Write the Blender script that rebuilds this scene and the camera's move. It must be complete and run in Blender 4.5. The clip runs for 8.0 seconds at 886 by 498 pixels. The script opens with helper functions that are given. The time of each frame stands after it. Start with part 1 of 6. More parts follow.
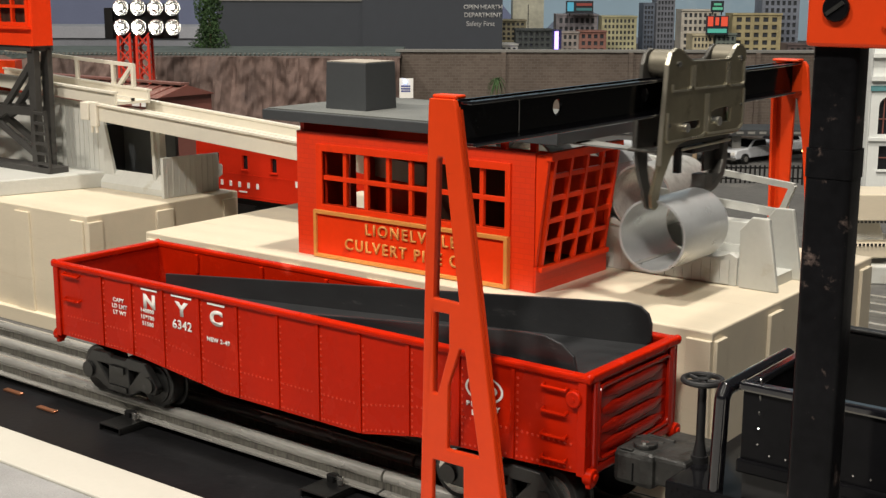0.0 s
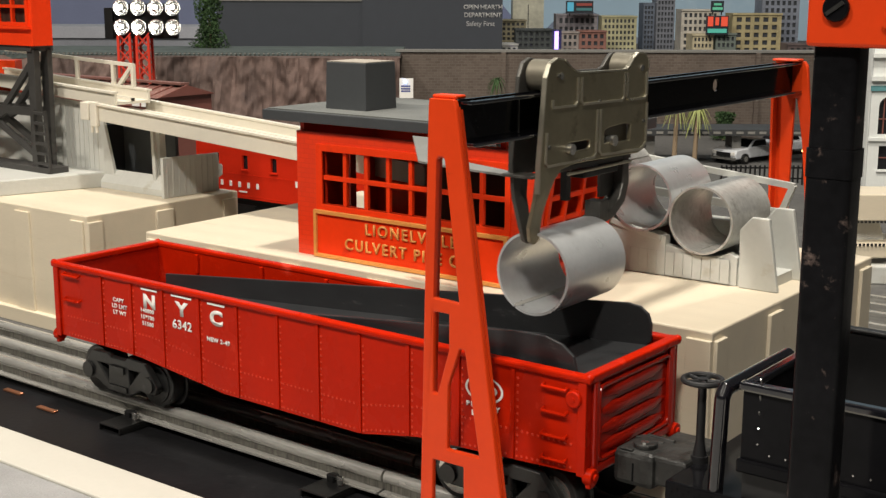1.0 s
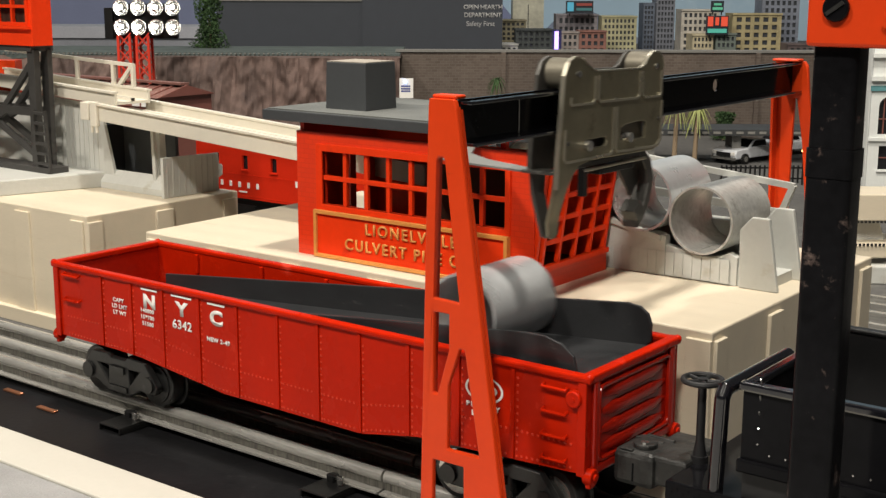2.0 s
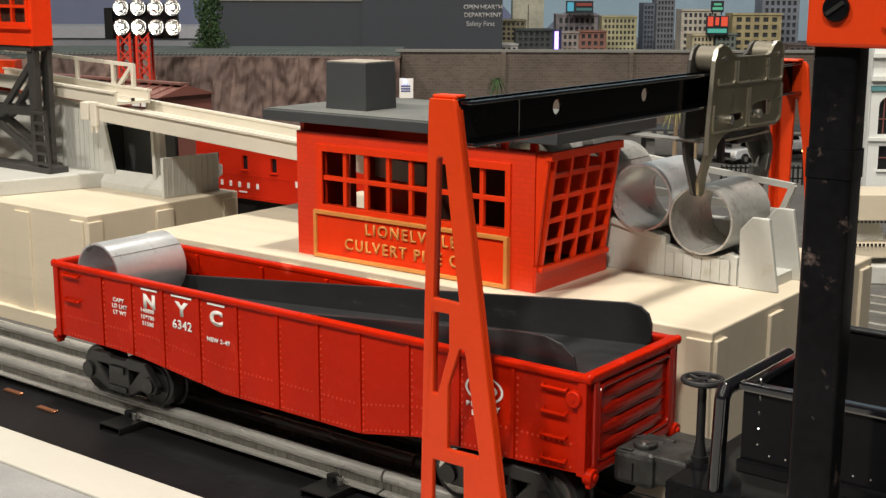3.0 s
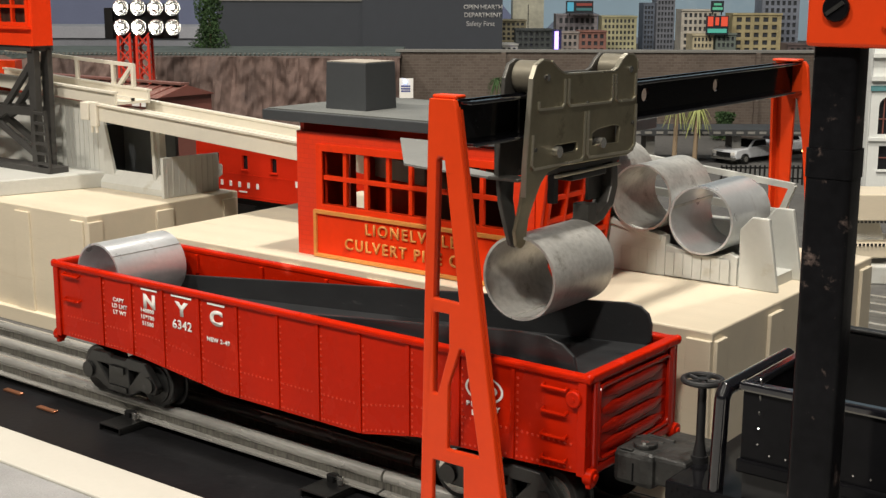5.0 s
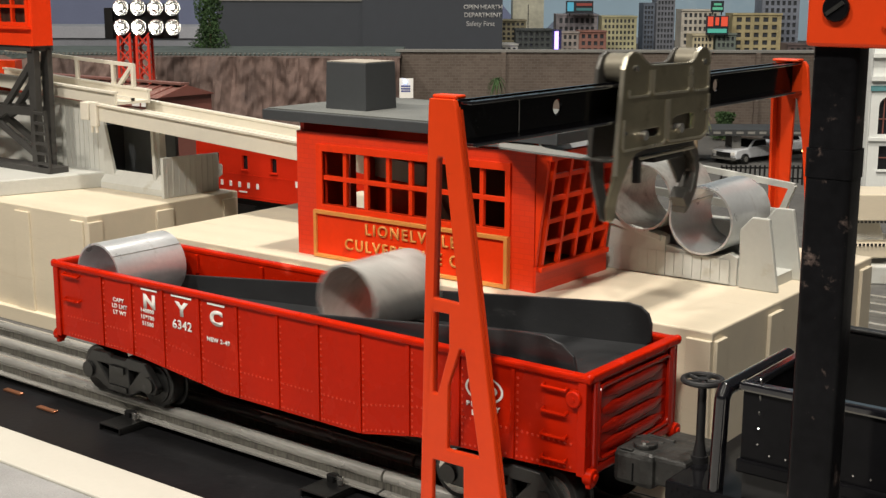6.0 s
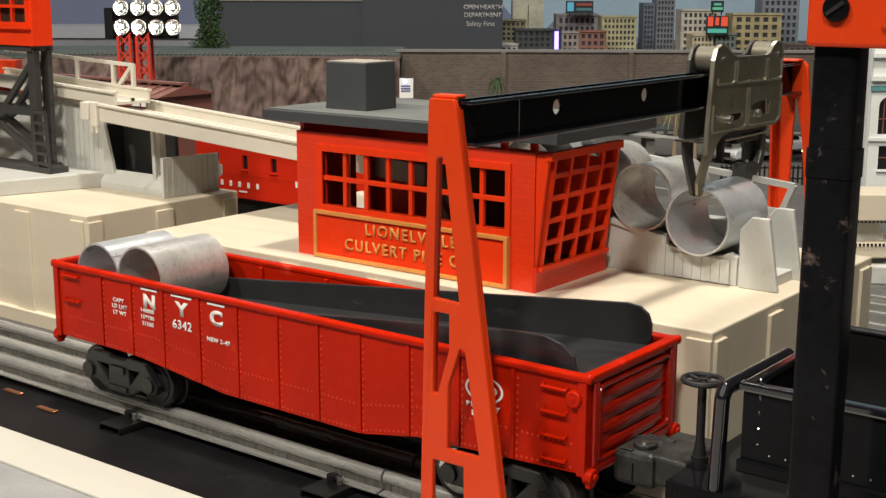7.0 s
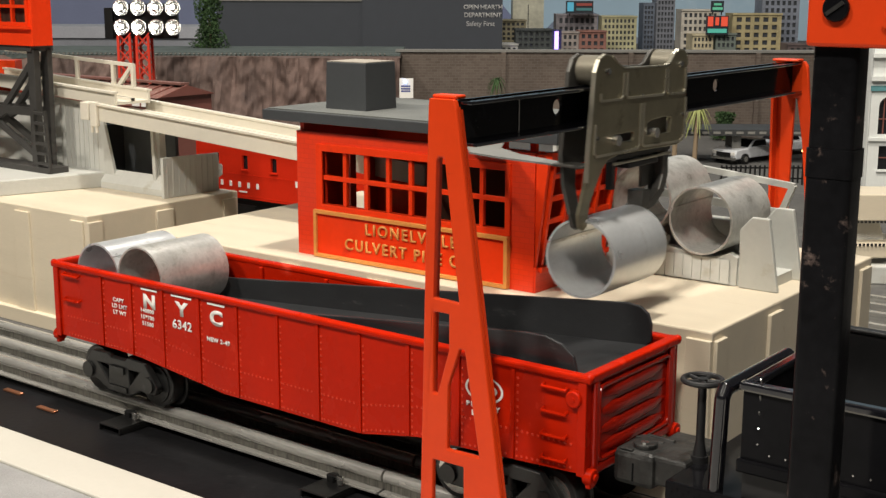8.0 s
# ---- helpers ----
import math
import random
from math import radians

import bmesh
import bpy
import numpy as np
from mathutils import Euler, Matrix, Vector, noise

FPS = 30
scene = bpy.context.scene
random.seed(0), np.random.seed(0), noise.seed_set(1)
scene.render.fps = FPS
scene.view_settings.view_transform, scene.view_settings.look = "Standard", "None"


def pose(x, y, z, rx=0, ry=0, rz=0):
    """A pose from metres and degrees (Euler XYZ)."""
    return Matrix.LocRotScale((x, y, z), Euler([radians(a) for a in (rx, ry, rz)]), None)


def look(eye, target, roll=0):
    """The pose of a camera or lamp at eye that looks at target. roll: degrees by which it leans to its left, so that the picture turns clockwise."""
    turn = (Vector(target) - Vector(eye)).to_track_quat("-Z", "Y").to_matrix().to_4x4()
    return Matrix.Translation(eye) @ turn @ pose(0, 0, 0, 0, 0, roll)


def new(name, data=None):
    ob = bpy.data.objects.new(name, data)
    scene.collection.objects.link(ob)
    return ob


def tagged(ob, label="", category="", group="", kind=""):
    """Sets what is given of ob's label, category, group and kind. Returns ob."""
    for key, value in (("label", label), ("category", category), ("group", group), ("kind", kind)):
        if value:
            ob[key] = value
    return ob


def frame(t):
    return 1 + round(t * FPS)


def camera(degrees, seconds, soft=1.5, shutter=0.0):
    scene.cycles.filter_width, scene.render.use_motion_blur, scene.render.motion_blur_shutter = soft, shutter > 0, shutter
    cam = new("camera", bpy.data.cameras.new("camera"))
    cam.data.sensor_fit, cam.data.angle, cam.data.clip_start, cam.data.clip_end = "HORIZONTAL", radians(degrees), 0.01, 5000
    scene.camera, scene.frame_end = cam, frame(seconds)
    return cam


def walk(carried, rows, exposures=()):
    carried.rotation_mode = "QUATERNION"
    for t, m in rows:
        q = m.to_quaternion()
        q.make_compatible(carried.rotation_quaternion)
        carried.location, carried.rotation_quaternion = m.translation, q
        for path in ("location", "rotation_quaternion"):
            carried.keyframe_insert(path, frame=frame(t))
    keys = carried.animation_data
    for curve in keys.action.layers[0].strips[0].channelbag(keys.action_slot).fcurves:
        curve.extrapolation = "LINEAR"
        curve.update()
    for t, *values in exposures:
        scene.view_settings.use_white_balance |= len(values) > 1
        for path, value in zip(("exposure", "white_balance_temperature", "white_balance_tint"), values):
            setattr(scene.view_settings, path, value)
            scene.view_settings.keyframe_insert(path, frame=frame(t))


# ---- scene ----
cam = camera(38.249, 8.0, soft=1.4, shutter=0.5)
VIEW = look((0.16814, -0.28490, 0.16069), (-0.06927, 0.02661, 0.07946), 0.155)
walk(cam, [(0.0, VIEW), (8.0, VIEW)])

# ---- light: unseen ceiling lamps assumed in the train room, and the dim white room itself ----
world = bpy.data.worlds.new("room_air")
scene.world = world
world.use_nodes = True
world.node_tree.nodes["Background"].inputs[0].default_value = (0.90, 0.95, 1.0, 1)
world.node_tree.nodes["Background"].inputs[1].default_value = 0.25


def ceiling_lamp(x, y, z, aim, watts, size, colour):
    data = bpy.data.lights.new("ceiling_lamp", "AREA")
    data.energy, data.size, data.color, data.shape = watts, size, colour, "DISK"
    ob = new("ceiling_lamp", data)
    ob.matrix_basis = look((x, y, z), aim)
    return ob


ceiling_lamp(-0.02, 0.02, 1.40, (-0.05, 0.08, 0), 20.5, 0.12, (1.0, 0.93, 0.82))
ceiling_lamp(-0.55, -1.00, 1.40, (-0.1, 0.05, 0), 17.0, 0.14, (1.0, 0.93, 0.82))
ceiling_lamp(0.46, -1.08, 1.40, (-0.1, 0.05, 0), 19.5, 0.14, (1.0, 0.93, 0.82))
# unseen rear fill, added to brighten the back scene
ceiling_lamp(-0.65, 0.85, 1.40, (-0.7, 0.8, 0), 3.4, 0.25, (1.0, 0.95, 0.88))
scene.view_settings.exposure = 0.0


# ---- materials ----
def mat(name, col, rough=0.45, metal=0.0, var=0.10, scale=45, fine=420, bump=0.05, coat=0.0, spec=0.5,
        stain=None, stain_amount=0.0, stain_scale=90, rough_var=0.1, stretch=(1, 1, 1)):
    m = bpy.data.materials.new(name)
    m.use_nodes = True
    nt = m.node_tree
    n, l = nt.nodes, nt.links
    b = n["Principled BSDF"]
    tc = n.new("ShaderNodeTexCoord")
    mp = n.new("ShaderNodeMapping")
    mp.inputs["Scale"].default_value = stretch
    l.new(tc.outputs["Object"], mp.inputs[0])
    big = n.new("ShaderNodeTexNoise")
    big.inputs["Scale"].default_value, big.inputs["Detail"].default_value = scale, 5
    small = n.new("ShaderNodeTexNoise")
    small.inputs["Scale"].default_value, small.inputs["Detail"].default_value = fine, 4
    for t in (big, small):
        l.new(mp.outputs[0], t.inputs["Vector"])
    mixn = n.new("ShaderNodeMix")
    mixn.data_type = "FLOAT"
    mixn.inputs[0].default_value = 0.35
    l.new(big.outputs[0], mixn.inputs[2])
    l.new(small.outputs[0], mixn.inputs[3])
    ramp = n.new("ShaderNodeValToRGB")
    lo = [max(0.0, c * (1 - var)) for c in col]
    hi = [min(1.0, c * (1 + var)) for c in col]
    ramp.color_ramp.elements[0].color, ramp.color_ramp.elements[0].position = (*lo, 1), 0.3
    ramp.color_ramp.elements[1].color, ramp.color_ramp.elements[1].position = (*hi, 1), 0.7
    l.new(mixn.outputs[0], ramp.inputs[0])
    out = ramp.outputs[0]
    if stain:
        sn = n.new("ShaderNodeTexNoise")
        sn.inputs["Scale"].default_value, sn.inputs["Detail"].default_value = stain_scale, 7
        sn.inputs["Roughness"].default_value = 0.7
        l.new(mp.outputs[0], sn.inputs["Vector"])
        sr = n.new("ShaderNodeValToRGB")
        sr.color_ramp.elements[0].position = 0.62 - 0.2 * stain_amount
        sr.color_ramp.elements[1].position = 0.74 - 0.1 * stain_amount
        l.new(sn.outputs[0], sr.inputs[0])
        mx = n.new("ShaderNodeMix")
        mx.data_type = "RGBA"
        l.new(sr.outputs[0], mx.inputs[0])
        l.new(out, mx.inputs[6])
        mx.inputs[7].default_value = (*stain, 1)
        out = mx.outputs[2]
    l.new(out, b.inputs["Base Color"])
    mr = n.new("ShaderNodeMapRange")
    mr.inputs[3].default_value = max(0.02, rough - rough_var)
    mr.inputs[4].default_value = min(1.0, rough + rough_var)
    l.new(big.outputs[0], mr.inputs[0])
    l.new(mr.outputs[0], b.inputs["Roughness"])
    b.inputs["Metallic"].default_value = metal
    b.inputs["Coat Weight"].default_value = coat
    b.inputs["Coat Roughness"].default_value = 0.12
    b.inputs["Specular IOR Level"].default_value = spec
    if bump:
        bp = n.new("ShaderNodeBump")
        bp.inputs["Strength"].default_value, bp.inputs["Distance"].default_value = bump, 0.0006
        l.new(small.outputs[0], bp.inputs["Height"])
        l.new(bp.outputs[0], b.inputs["Normal"])
    return m


def brick_mat(name, colours, mortar, wide, high, bump=0.4, rough=0.7, blotch=0.75):
    m = mat(name, colours[0], rough, bump=0)
    nt = m.node_tree
    n, l = nt.nodes, nt.links
    b = n["Principled BSDF"]
    tc = n.new("ShaderNodeTexCoord")
    sep, com = n.new("ShaderNodeSeparateXYZ"), n.new("ShaderNodeCombineXYZ")
    add = n.new("ShaderNodeMath")
    l.new(tc.outputs["Object"], sep.inputs[0])
    l.new(sep.outputs[0], add.inputs[0])
    l.new(sep.outputs[1], add.inputs[1])
    l.new(add.outputs[0], com.inputs[0])
    l.new(sep.outputs[2], com.inputs[1])
    br = n.new("ShaderNodeTexBrick")
    br.inputs["Scale"].default_value = 1.0
    br.inputs["Brick Width"].default_value, br.inputs["Row Height"].default_value = wide, high
    br.inputs["Mortar Size"].default_value = high * 0.09
    br.inputs["Color1"].default_value = (*colours[0], 1)
    br.inputs["Color2"].default_value = (*colours[1], 1)
    br.inputs["Mortar"].default_value = (*mortar, 1)
    l.new(com.outputs[0], br.inputs["Vector"])
    ns = n.new("ShaderNodeTexNoise")
    ns.inputs["Scale"].default_value, ns.inputs["Detail"].default_value = 14, 6
    l.new(tc.outputs["Object"], ns.inputs["Vector"])
    mx = n.new("ShaderNodeMix")
    mx.data_type, mx.blend_type = "RGBA", "MULTIPLY"
    mx.inputs[0].default_value = blotch
    l.new(br.outputs[0], mx.inputs[6])
    l.new(ns.outputs[0], mx.inputs[7])
    l.new(mx.outputs[2], b.inputs["Base Color"])
    bp = n.new("ShaderNodeBump")
    bp.invert = True
    bp.inputs["Strength"].default_value, bp.inputs["Distance"].default_value = bump, high * 0.15
    l.new(br.outputs["Fac"], bp.inputs["Height"])
    l.new(bp.outputs[0], b.inputs["Normal"])
    return m


def glow(name, col, strength):
    m = bpy.data.materials.new(name)
    m.use_nodes = True
    b = m.node_tree.nodes["Principled BSDF"]
    b.inputs["Base Color"].default_value = (*col, 1)
    b.inputs["Emission Color"].default_value = (*col, 1)
    b.inputs["Emission Strength"].default_value = strength
    return m


RED = mat("red_moulded_plastic", (0.425, 0.012, 0.0014), 0.28, var=0.12, bump=0.04, coat=0.0, spec=0.11, stain=(0.60, 0.05, 0.025), stain_amount=0.05)
# paler red for rivet heads: the overhead light they catch is in the colour
RED_CATCHLIGHT = mat("red_plastic_catchlight", (0.58, 0.045, 0.018), 0.30, var=0.2, bump=0.03, spec=0.35)
RED_GLOSS = mat("glossy_red_plastic", (0.38, 0.011, 0.003), 0.22, var=0.2, bump=0.10, spec=0.36, coat=0.12, rough_var=0.10)
HOUSE_RED = mat("house_red_plastic", (0.80, 0.044, 0.006), 0.40, var=0.08, bump=0.05, spec=0.2, stain=(0.62, 0.030, 0.006), stain_amount=0.1, stain_scale=60)
HOUSE_BRICK = brick_mat("house_red_brickwork", ((0.80, 0.044, 0.006), (0.75, 0.038, 0.006)), (0.71, 0.036, 0.006), 0.0042, 0.0019, 0.14, 0.40, 0.12)
ORANGE = mat("orange_enamel_steel", (0.66, 0.048, 0.006), 0.36, var=0.06, bump=0.03, spec=0.35, stain=(0.16, 0.05, 0.02), stain_amount=-0.22, stain_scale=160)
BLACK = mat("black_gloss_enamel", (0.006, 0.006, 0.007), 0.10, var=0.3, bump=0.01, spec=0.10, rough_var=0.04)
BLACK_SHINE = mat("polished_black_enamel", (0.006, 0.006, 0.008), 0.09, var=0.3, bump=0.0, spec=0.6, rough_var=0.03, coat=1.0)
BLACK_SATIN = mat("black_satin_plastic", (0.016, 0.016, 0.017), 0.42, var=0.2, bump=0.06, spec=0.35, stain=(0.03, 0.03, 0.03), stain_amount=-0.1)
BLACK_WORN = mat("worn_black_enamel", (0.0065, 0.0065, 0.0075), 0.32, var=0.6, bump=0.12, spec=0.11, stain=(0.17, 0.125, 0.11), stain_amount=0.10, stain_scale=150)
COUPLER = mat("worn_grey_coupler_metal", (0.030, 0.030, 0.029), 0.42, metal=0.3, var=0.5, scale=120, bump=0.6, stain=(0.11, 0.105, 0.095), stain_amount=0.1, stain_scale=200)
BLACK_CAST = mat("black_die_cast_metal", (0.014, 0.014, 0.014), 0.30, metal=0.1, var=0.4, bump=0.2, spec=0.5, stain=(0.06, 0.06, 0.06), stain_amount=0.1)
RAMP = mat("dark_grey_ramp_plastic", (0.024, 0.025, 0.027), 0.32, var=0.18, bump=0.05, stain=(0.075, 0.075, 0.075), stain_amount=0.0, stretch=(1, 3, 3))
CREAM = mat("cream_moulded_plastic", (0.62, 0.545, 0.42), 0.40, var=0.06, scale=25, bump=0.05, stain=(0.55, 0.45, 0.32), stain_amount=0.1, stain_scale=30, stretch=(0.5, 4, 4))
CHUTE = mat("ivory_chute_plastic", (0.66, 0.62, 0.53), 0.38, var=0.05, bump=0.04)
GREY = mat("pale_grey_plastic", (0.52, 0.525, 0.495), 0.42, var=0.08, bump=0.08, stain=(0.44, 0.42, 0.36), stain_amount=0.15, stain_scale=70)
GREY_RIBBED = mat("grooved_grey_plastic", (0.50, 0.505, 0.475), 0.45, var=0.10, scale=30, fine=260, bump=0.25, stretch=(5, 5, 0.05))
ROOF = mat("slate_grey_plastic", (0.105, 0.110, 0.112), 0.48, var=0.15, bump=0.12, fine=900)
# darker than ROOF_TOP: the shadow on the roof front is in the colour
ROOF_EDGE = mat("shaded_slate_smooth_plastic", (0.052, 0.056, 0.060), 0.42, var=0.10, bump=0.05)
ROOF_TOP = mat("gritty_roof_felt", (0.125, 0.130, 0.124), 0.6, var=0.35, bump=0.4, fine=1500)
GOLD = mat("gold_paint", (0.66, 0.27, 0.06), 0.5, metal=0.0, var=0.15, bump=0.1)
# dark brown that puts the shade of the interiors into the colour
SHADED_IN = mat("shade_brown_inside", (0.06, 0.022, 0.012), 0.6, var=0.2)
WHITE_INK = mat("white_printed_ink", (0.82, 0.80, 0.76), 0.5, var=0.04, bump=0)
CAST = mat("olive_cast_metal", (0.27, 0.245, 0.17), 0.33, metal=0.75, var=0.16, scale=70, bump=0.10, stain=(0.13, 0.11, 0.07), stain_amount=0.15)
CAST_EDGE = mat("bright_cast_metal", (0.50, 0.47, 0.38), 0.30, metal=0.8, var=0.12, bump=0.08)
ROLLER = mat("dull_roller_metal", (0.17, 0.155, 0.12), 0.48, metal=0.5, var=0.15, bump=0.08)
HOOK_DARK = mat("dark_steel_hook", (0.085, 0.082, 0.075), 0.42, metal=0.5, var=0.2, bump=0.1)
ZINC = mat("zinc_plated_steel", (0.64, 0.66, 0.675), 0.30, metal=0.55, var=0.10, scale=60, fine=500, bump=0.06, stain=(0.50, 0.50, 0.50), stain_amount=0.0)
ZINC_WORN = mat("worn_galvanised_steel", (0.56, 0.555, 0.53), 0.38, metal=0.50, var=0.34, scale=80, fine=600, bump=0.14, stain=(0.27, 0.26, 0.235), stain_amount=0.45, stain_scale=150)
ZINC_BRIGHT = mat("bright_aluminium_tube", (0.80, 0.82, 0.84), 0.40, metal=0.6, var=0.08, bump=0.08)
RAIL = mat("tubular_rail_tin", (0.50, 0.49, 0.46), 0.27, metal=0.62, var=0.3, scale=60, bump=0.25, stain=(0.15, 0.13, 0.11), stain_amount=0.15, stain_scale=120, stretch=(0.4, 3, 3))
TIE = mat("black_steel_tie", (0.010, 0.010, 0.010), 0.30, var=0.3, bump=0.1, spec=0.4)
BOARD_BLACK = mat("black_board", (0.008, 0.008, 0.009), 0.45, spec=0.15, var=0.4, scale=30, bump=0.1, stain=(0.028, 0.028, 0.028), stain_amount=-0.1)
FOAM = mat("white_board_edge", (0.46, 0.445, 0.395), 0.8, var=0.03, bump=0.1)
FELT = mat("grey_felt", (0.27, 0.27, 0.27), 0.95, var=0.22, fine=1500, bump=0.8)
STEEL = mat("bright_screw_steel", (0.62, 0.61, 0.58), 0.25, metal=0.95, var=0.1)
COPPER = mat("copper_contact", (0.70, 0.30, 0.16), 0.3, metal=0.9)


# ---- mesh helpers ----
def box(bm, x0, x1, y0, y1, z0, z1):
    v = [bm.verts.new(p) for p in ((x0, y0, z0), (x1, y0, z0), (x1, y1, z0), (x0, y1, z0), (x0, y0, z1), (x1, y0, z1), (x1, y1, z1), (x0, y1, z1))]
    for f in ((0, 3, 2, 1), (4, 5, 6, 7), (0, 1, 5, 4), (1, 2, 6, 5), (2, 3, 7, 6), (3, 0, 4, 7)):
        bm.faces.new([v[i] for i in f])
    return v


def cube(*a):
    bm = bmesh.new()
    box(bm, *a)
    return bm


def prism(bm, poly, axis, a, b):
    """A polygon in the two other axes, drawn out from a to b along axis."""
    def place(p, h):
        return {"x": (h, p[0], p[1]), "y": (p[0], h, p[1]), "z": (p[0], p[1], h)}[axis]
    lo = [bm.verts.new(place(p, a)) for p in poly]
    hi = [bm.verts.new(place(p, b)) for p in poly]
    k = len(poly)
    fs = [bm.faces.new(lo), bm.faces.new(hi[::-1])]
    for i in range(k):
        fs.append(bm.faces.new((lo[i], hi[i], hi[(i + 1) % k], lo[(i + 1) % k])))
    bmesh.ops.recalc_face_normals(bm, faces=fs)


def prismed(poly, axis, a, b):
    bm = bmesh.new()
    prism(bm, poly, axis, a, b)
    return bm


def plate_with_holes(outer, holes, axis, a, b):
    """A plate in the two other axes with holes through it."""
    bm = bmesh.new()

    def place(p, h):
        return {"x": (h, p[0], p[1]), "y": (p[0], h, p[1]), "z": (p[0], p[1], h)}[axis]
    edges = []
    for loop in (outer, *holes):
        vs = [bm.verts.new(place(p, a)) for p in loop]
        edges += [bm.edges.new((vs[i], vs[(i + 1) % len(vs)])) for i in range(len(vs))]
    bmesh.ops.triangle_fill(bm, edges=edges, use_beauty=True)
    faces = list(bm.faces)
    r = bmesh.ops.extrude_face_region(bm, geom=faces)
    shift = Vector(place((0, 0), b - a)) if axis != "x" else Vector((b - a, 0, 0))
    bmesh.ops.translate(bm, vec=shift, verts=[g for g in r["geom"] if isinstance(g, bmesh.types.BMVert)])
    bmesh.ops.recalc_face_normals(bm, faces=list(bm.faces))
    return bm


def rod(bm, p, q, r, seg=12, r2=None):
    p, q = Vector(p), Vector(q)
    d = q - p
    m = Matrix.Translation((p + q) / 2) @ d.to_track_quat("Z", "Y").to_matrix().to_4x4()
    bmesh.ops.create_cone(bm, cap_ends=True, segments=seg, radius1=r, radius2=r if r2 is None else r2, depth=d.length, matrix=m)


def rodded(p, q, r, seg=12, r2=None):
    bm = bmesh.new()
    rod(bm, p, q, r, seg, r2)
    return bm


def bent(points, r, seg=10):
    bm = bmesh.new()
    for p, q in zip(points, points[1:]):
        rod(bm, p, q, r, seg)
    for p in points:
        bmesh.ops.create_uvsphere(bm, u_segments=seg, v_segments=6, radius=r, matrix=Matrix.Translation(p))
    return bm


STRUTS = [0]


def strut(bm, p, q, w, t, up=(0, 1, 0)):
    """A flat bar from p to q, w wide in its plane and t thick along up."""
    p, q, up = Vector(p), Vector(q), Vector(up)
    STRUTS[0] = (STRUTS[0] + 1) % 9
    t *= 1 + 0.035 * STRUTS[0]  # no two crossing bars flush
    d = (q - p).normalized()
    s = d.cross(up).normalized() * w / 2
    u = up * t / 2
    v = [bm.verts.new(c) for c in (p - s - u, p + s - u, p + s + u, p - s + u, q - s - u, q + s - u, q + s + u, q - s + u)]
    fs = [bm.faces.new([v[i] for i in f]) for f in ((0, 3, 2, 1), (4, 5, 6, 7), (0, 1, 5, 4), (1, 2, 6, 5), (2, 3, 7, 6), (3, 0, 4, 7))]
    bmesh.ops.recalc_face_normals(bm, faces=fs)


def root_of(ob):
    while ob.parent:
        ob = ob.parent
    return ob


def thing(name, label, category, at=(0, 0, 0), turn=0.0, group="", kind=""):
    e = new(name)
    e.empty_display_size = 0.01
    e.matrix_basis = pose(*at, 0, 0, turn)
    return tagged(e, label, category, group, kind)


def part(name, bm, material, parent, label="", bevel=0.0, smooth=False, local=False, kind=""):
    """One mesh under a thing or a part. Written in the world's metres, unless local."""
    if not local:
        bm.transform(root_of(parent).matrix_basis.inverted())
    me = bpy.data.meshes.new(name)
    bm.to_mesh(me)
    bm.free()
    me.materials.append(material)
    if smooth:
        me.shade_smooth()
        me.set_sharp_from_angle(angle=radians(35))
    ob = new(name, me)
    ob.parent = parent
    if bevel:
        b = ob.modifiers.new("edge", "BEVEL")
        b.width, b.segments, b.limit_method, b.angle_limit = bevel, 2, "ANGLE", radians(40)
        b.harden_normals = False
    return tagged(ob, label, kind=kind)


def solid(name, bm, material, label, category, kind="", bevel=0.0, group=""):
    """A thing that is one mesh."""
    me = bpy.data.meshes.new(name)
    bm.to_mesh(me)
    bm.free()
    me.materials.append(material)
    ob = new(name, me)
    if bevel:
        b = ob.modifiers.new("edge", "BEVEL")
        b.width, b.segments, b.limit_method, b.angle_limit = bevel, 2, "ANGLE", radians(40)
    return tagged(ob, label, category, group, kind)


def words(text, height, depth, centre, facing, spread=1.0, bold=0.0, wide=1.0):
    """Raised letters as a bmesh: height of a capital, centred on a place; facing is the pose's turn (rx, ry, rz)."""
    cu = bpy.data.curves.new("letters", "FONT")
    cu.body, cu.align_x, cu.align_y, cu.size, cu.space_character = text, "CENTER", "CENTER", 1.0, spread
    cu.offset = bold
    cu.extrude = 0.0
    ob = new("letters", cu)
    bpy.context.view_layer.update()
    me = bpy.data.meshes.new_from_object(ob.evaluated_get(bpy.context.evaluated_depsgraph_get()))
    bpy.data.objects.remove(ob)
    bm = bmesh.new()
    bm.from_mesh(me)
    bpy.data.meshes.remove(me)
    ys = [v.co.y for v in bm.verts]
    xs = [v.co.x for v in bm.verts]
    s = height / (max(ys) - min(ys))
    mid = Vector(((max(xs) + min(xs)) / 2, (max(ys) + min(ys)) / 2, 0))
    if depth:
        r = bmesh.ops.extrude_face_region(bm, geom=list(bm.faces))
        bmesh.ops.translate(bm, vec=(0, 0, depth / s), verts=[g for g in r["geom"] if isinstance(g, bmesh.types.BMVert)])
        bmesh.ops.recalc_face_normals(bm, faces=list(bm.faces))
    bm.transform(pose(*centre, *facing) @ Matrix.Diagonal((s * wide, s, s, 1)) @ Matrix.Translation(-mid))
    return bm


TABLE = -0.002
RAIL_WEB = mat("ridged_rail_web", (0.12, 0.115, 0.10), 0.5, metal=0.4, var=0.75, scale=120, fine=420, bump=0.6, stretch=(6, 1, 0.4))

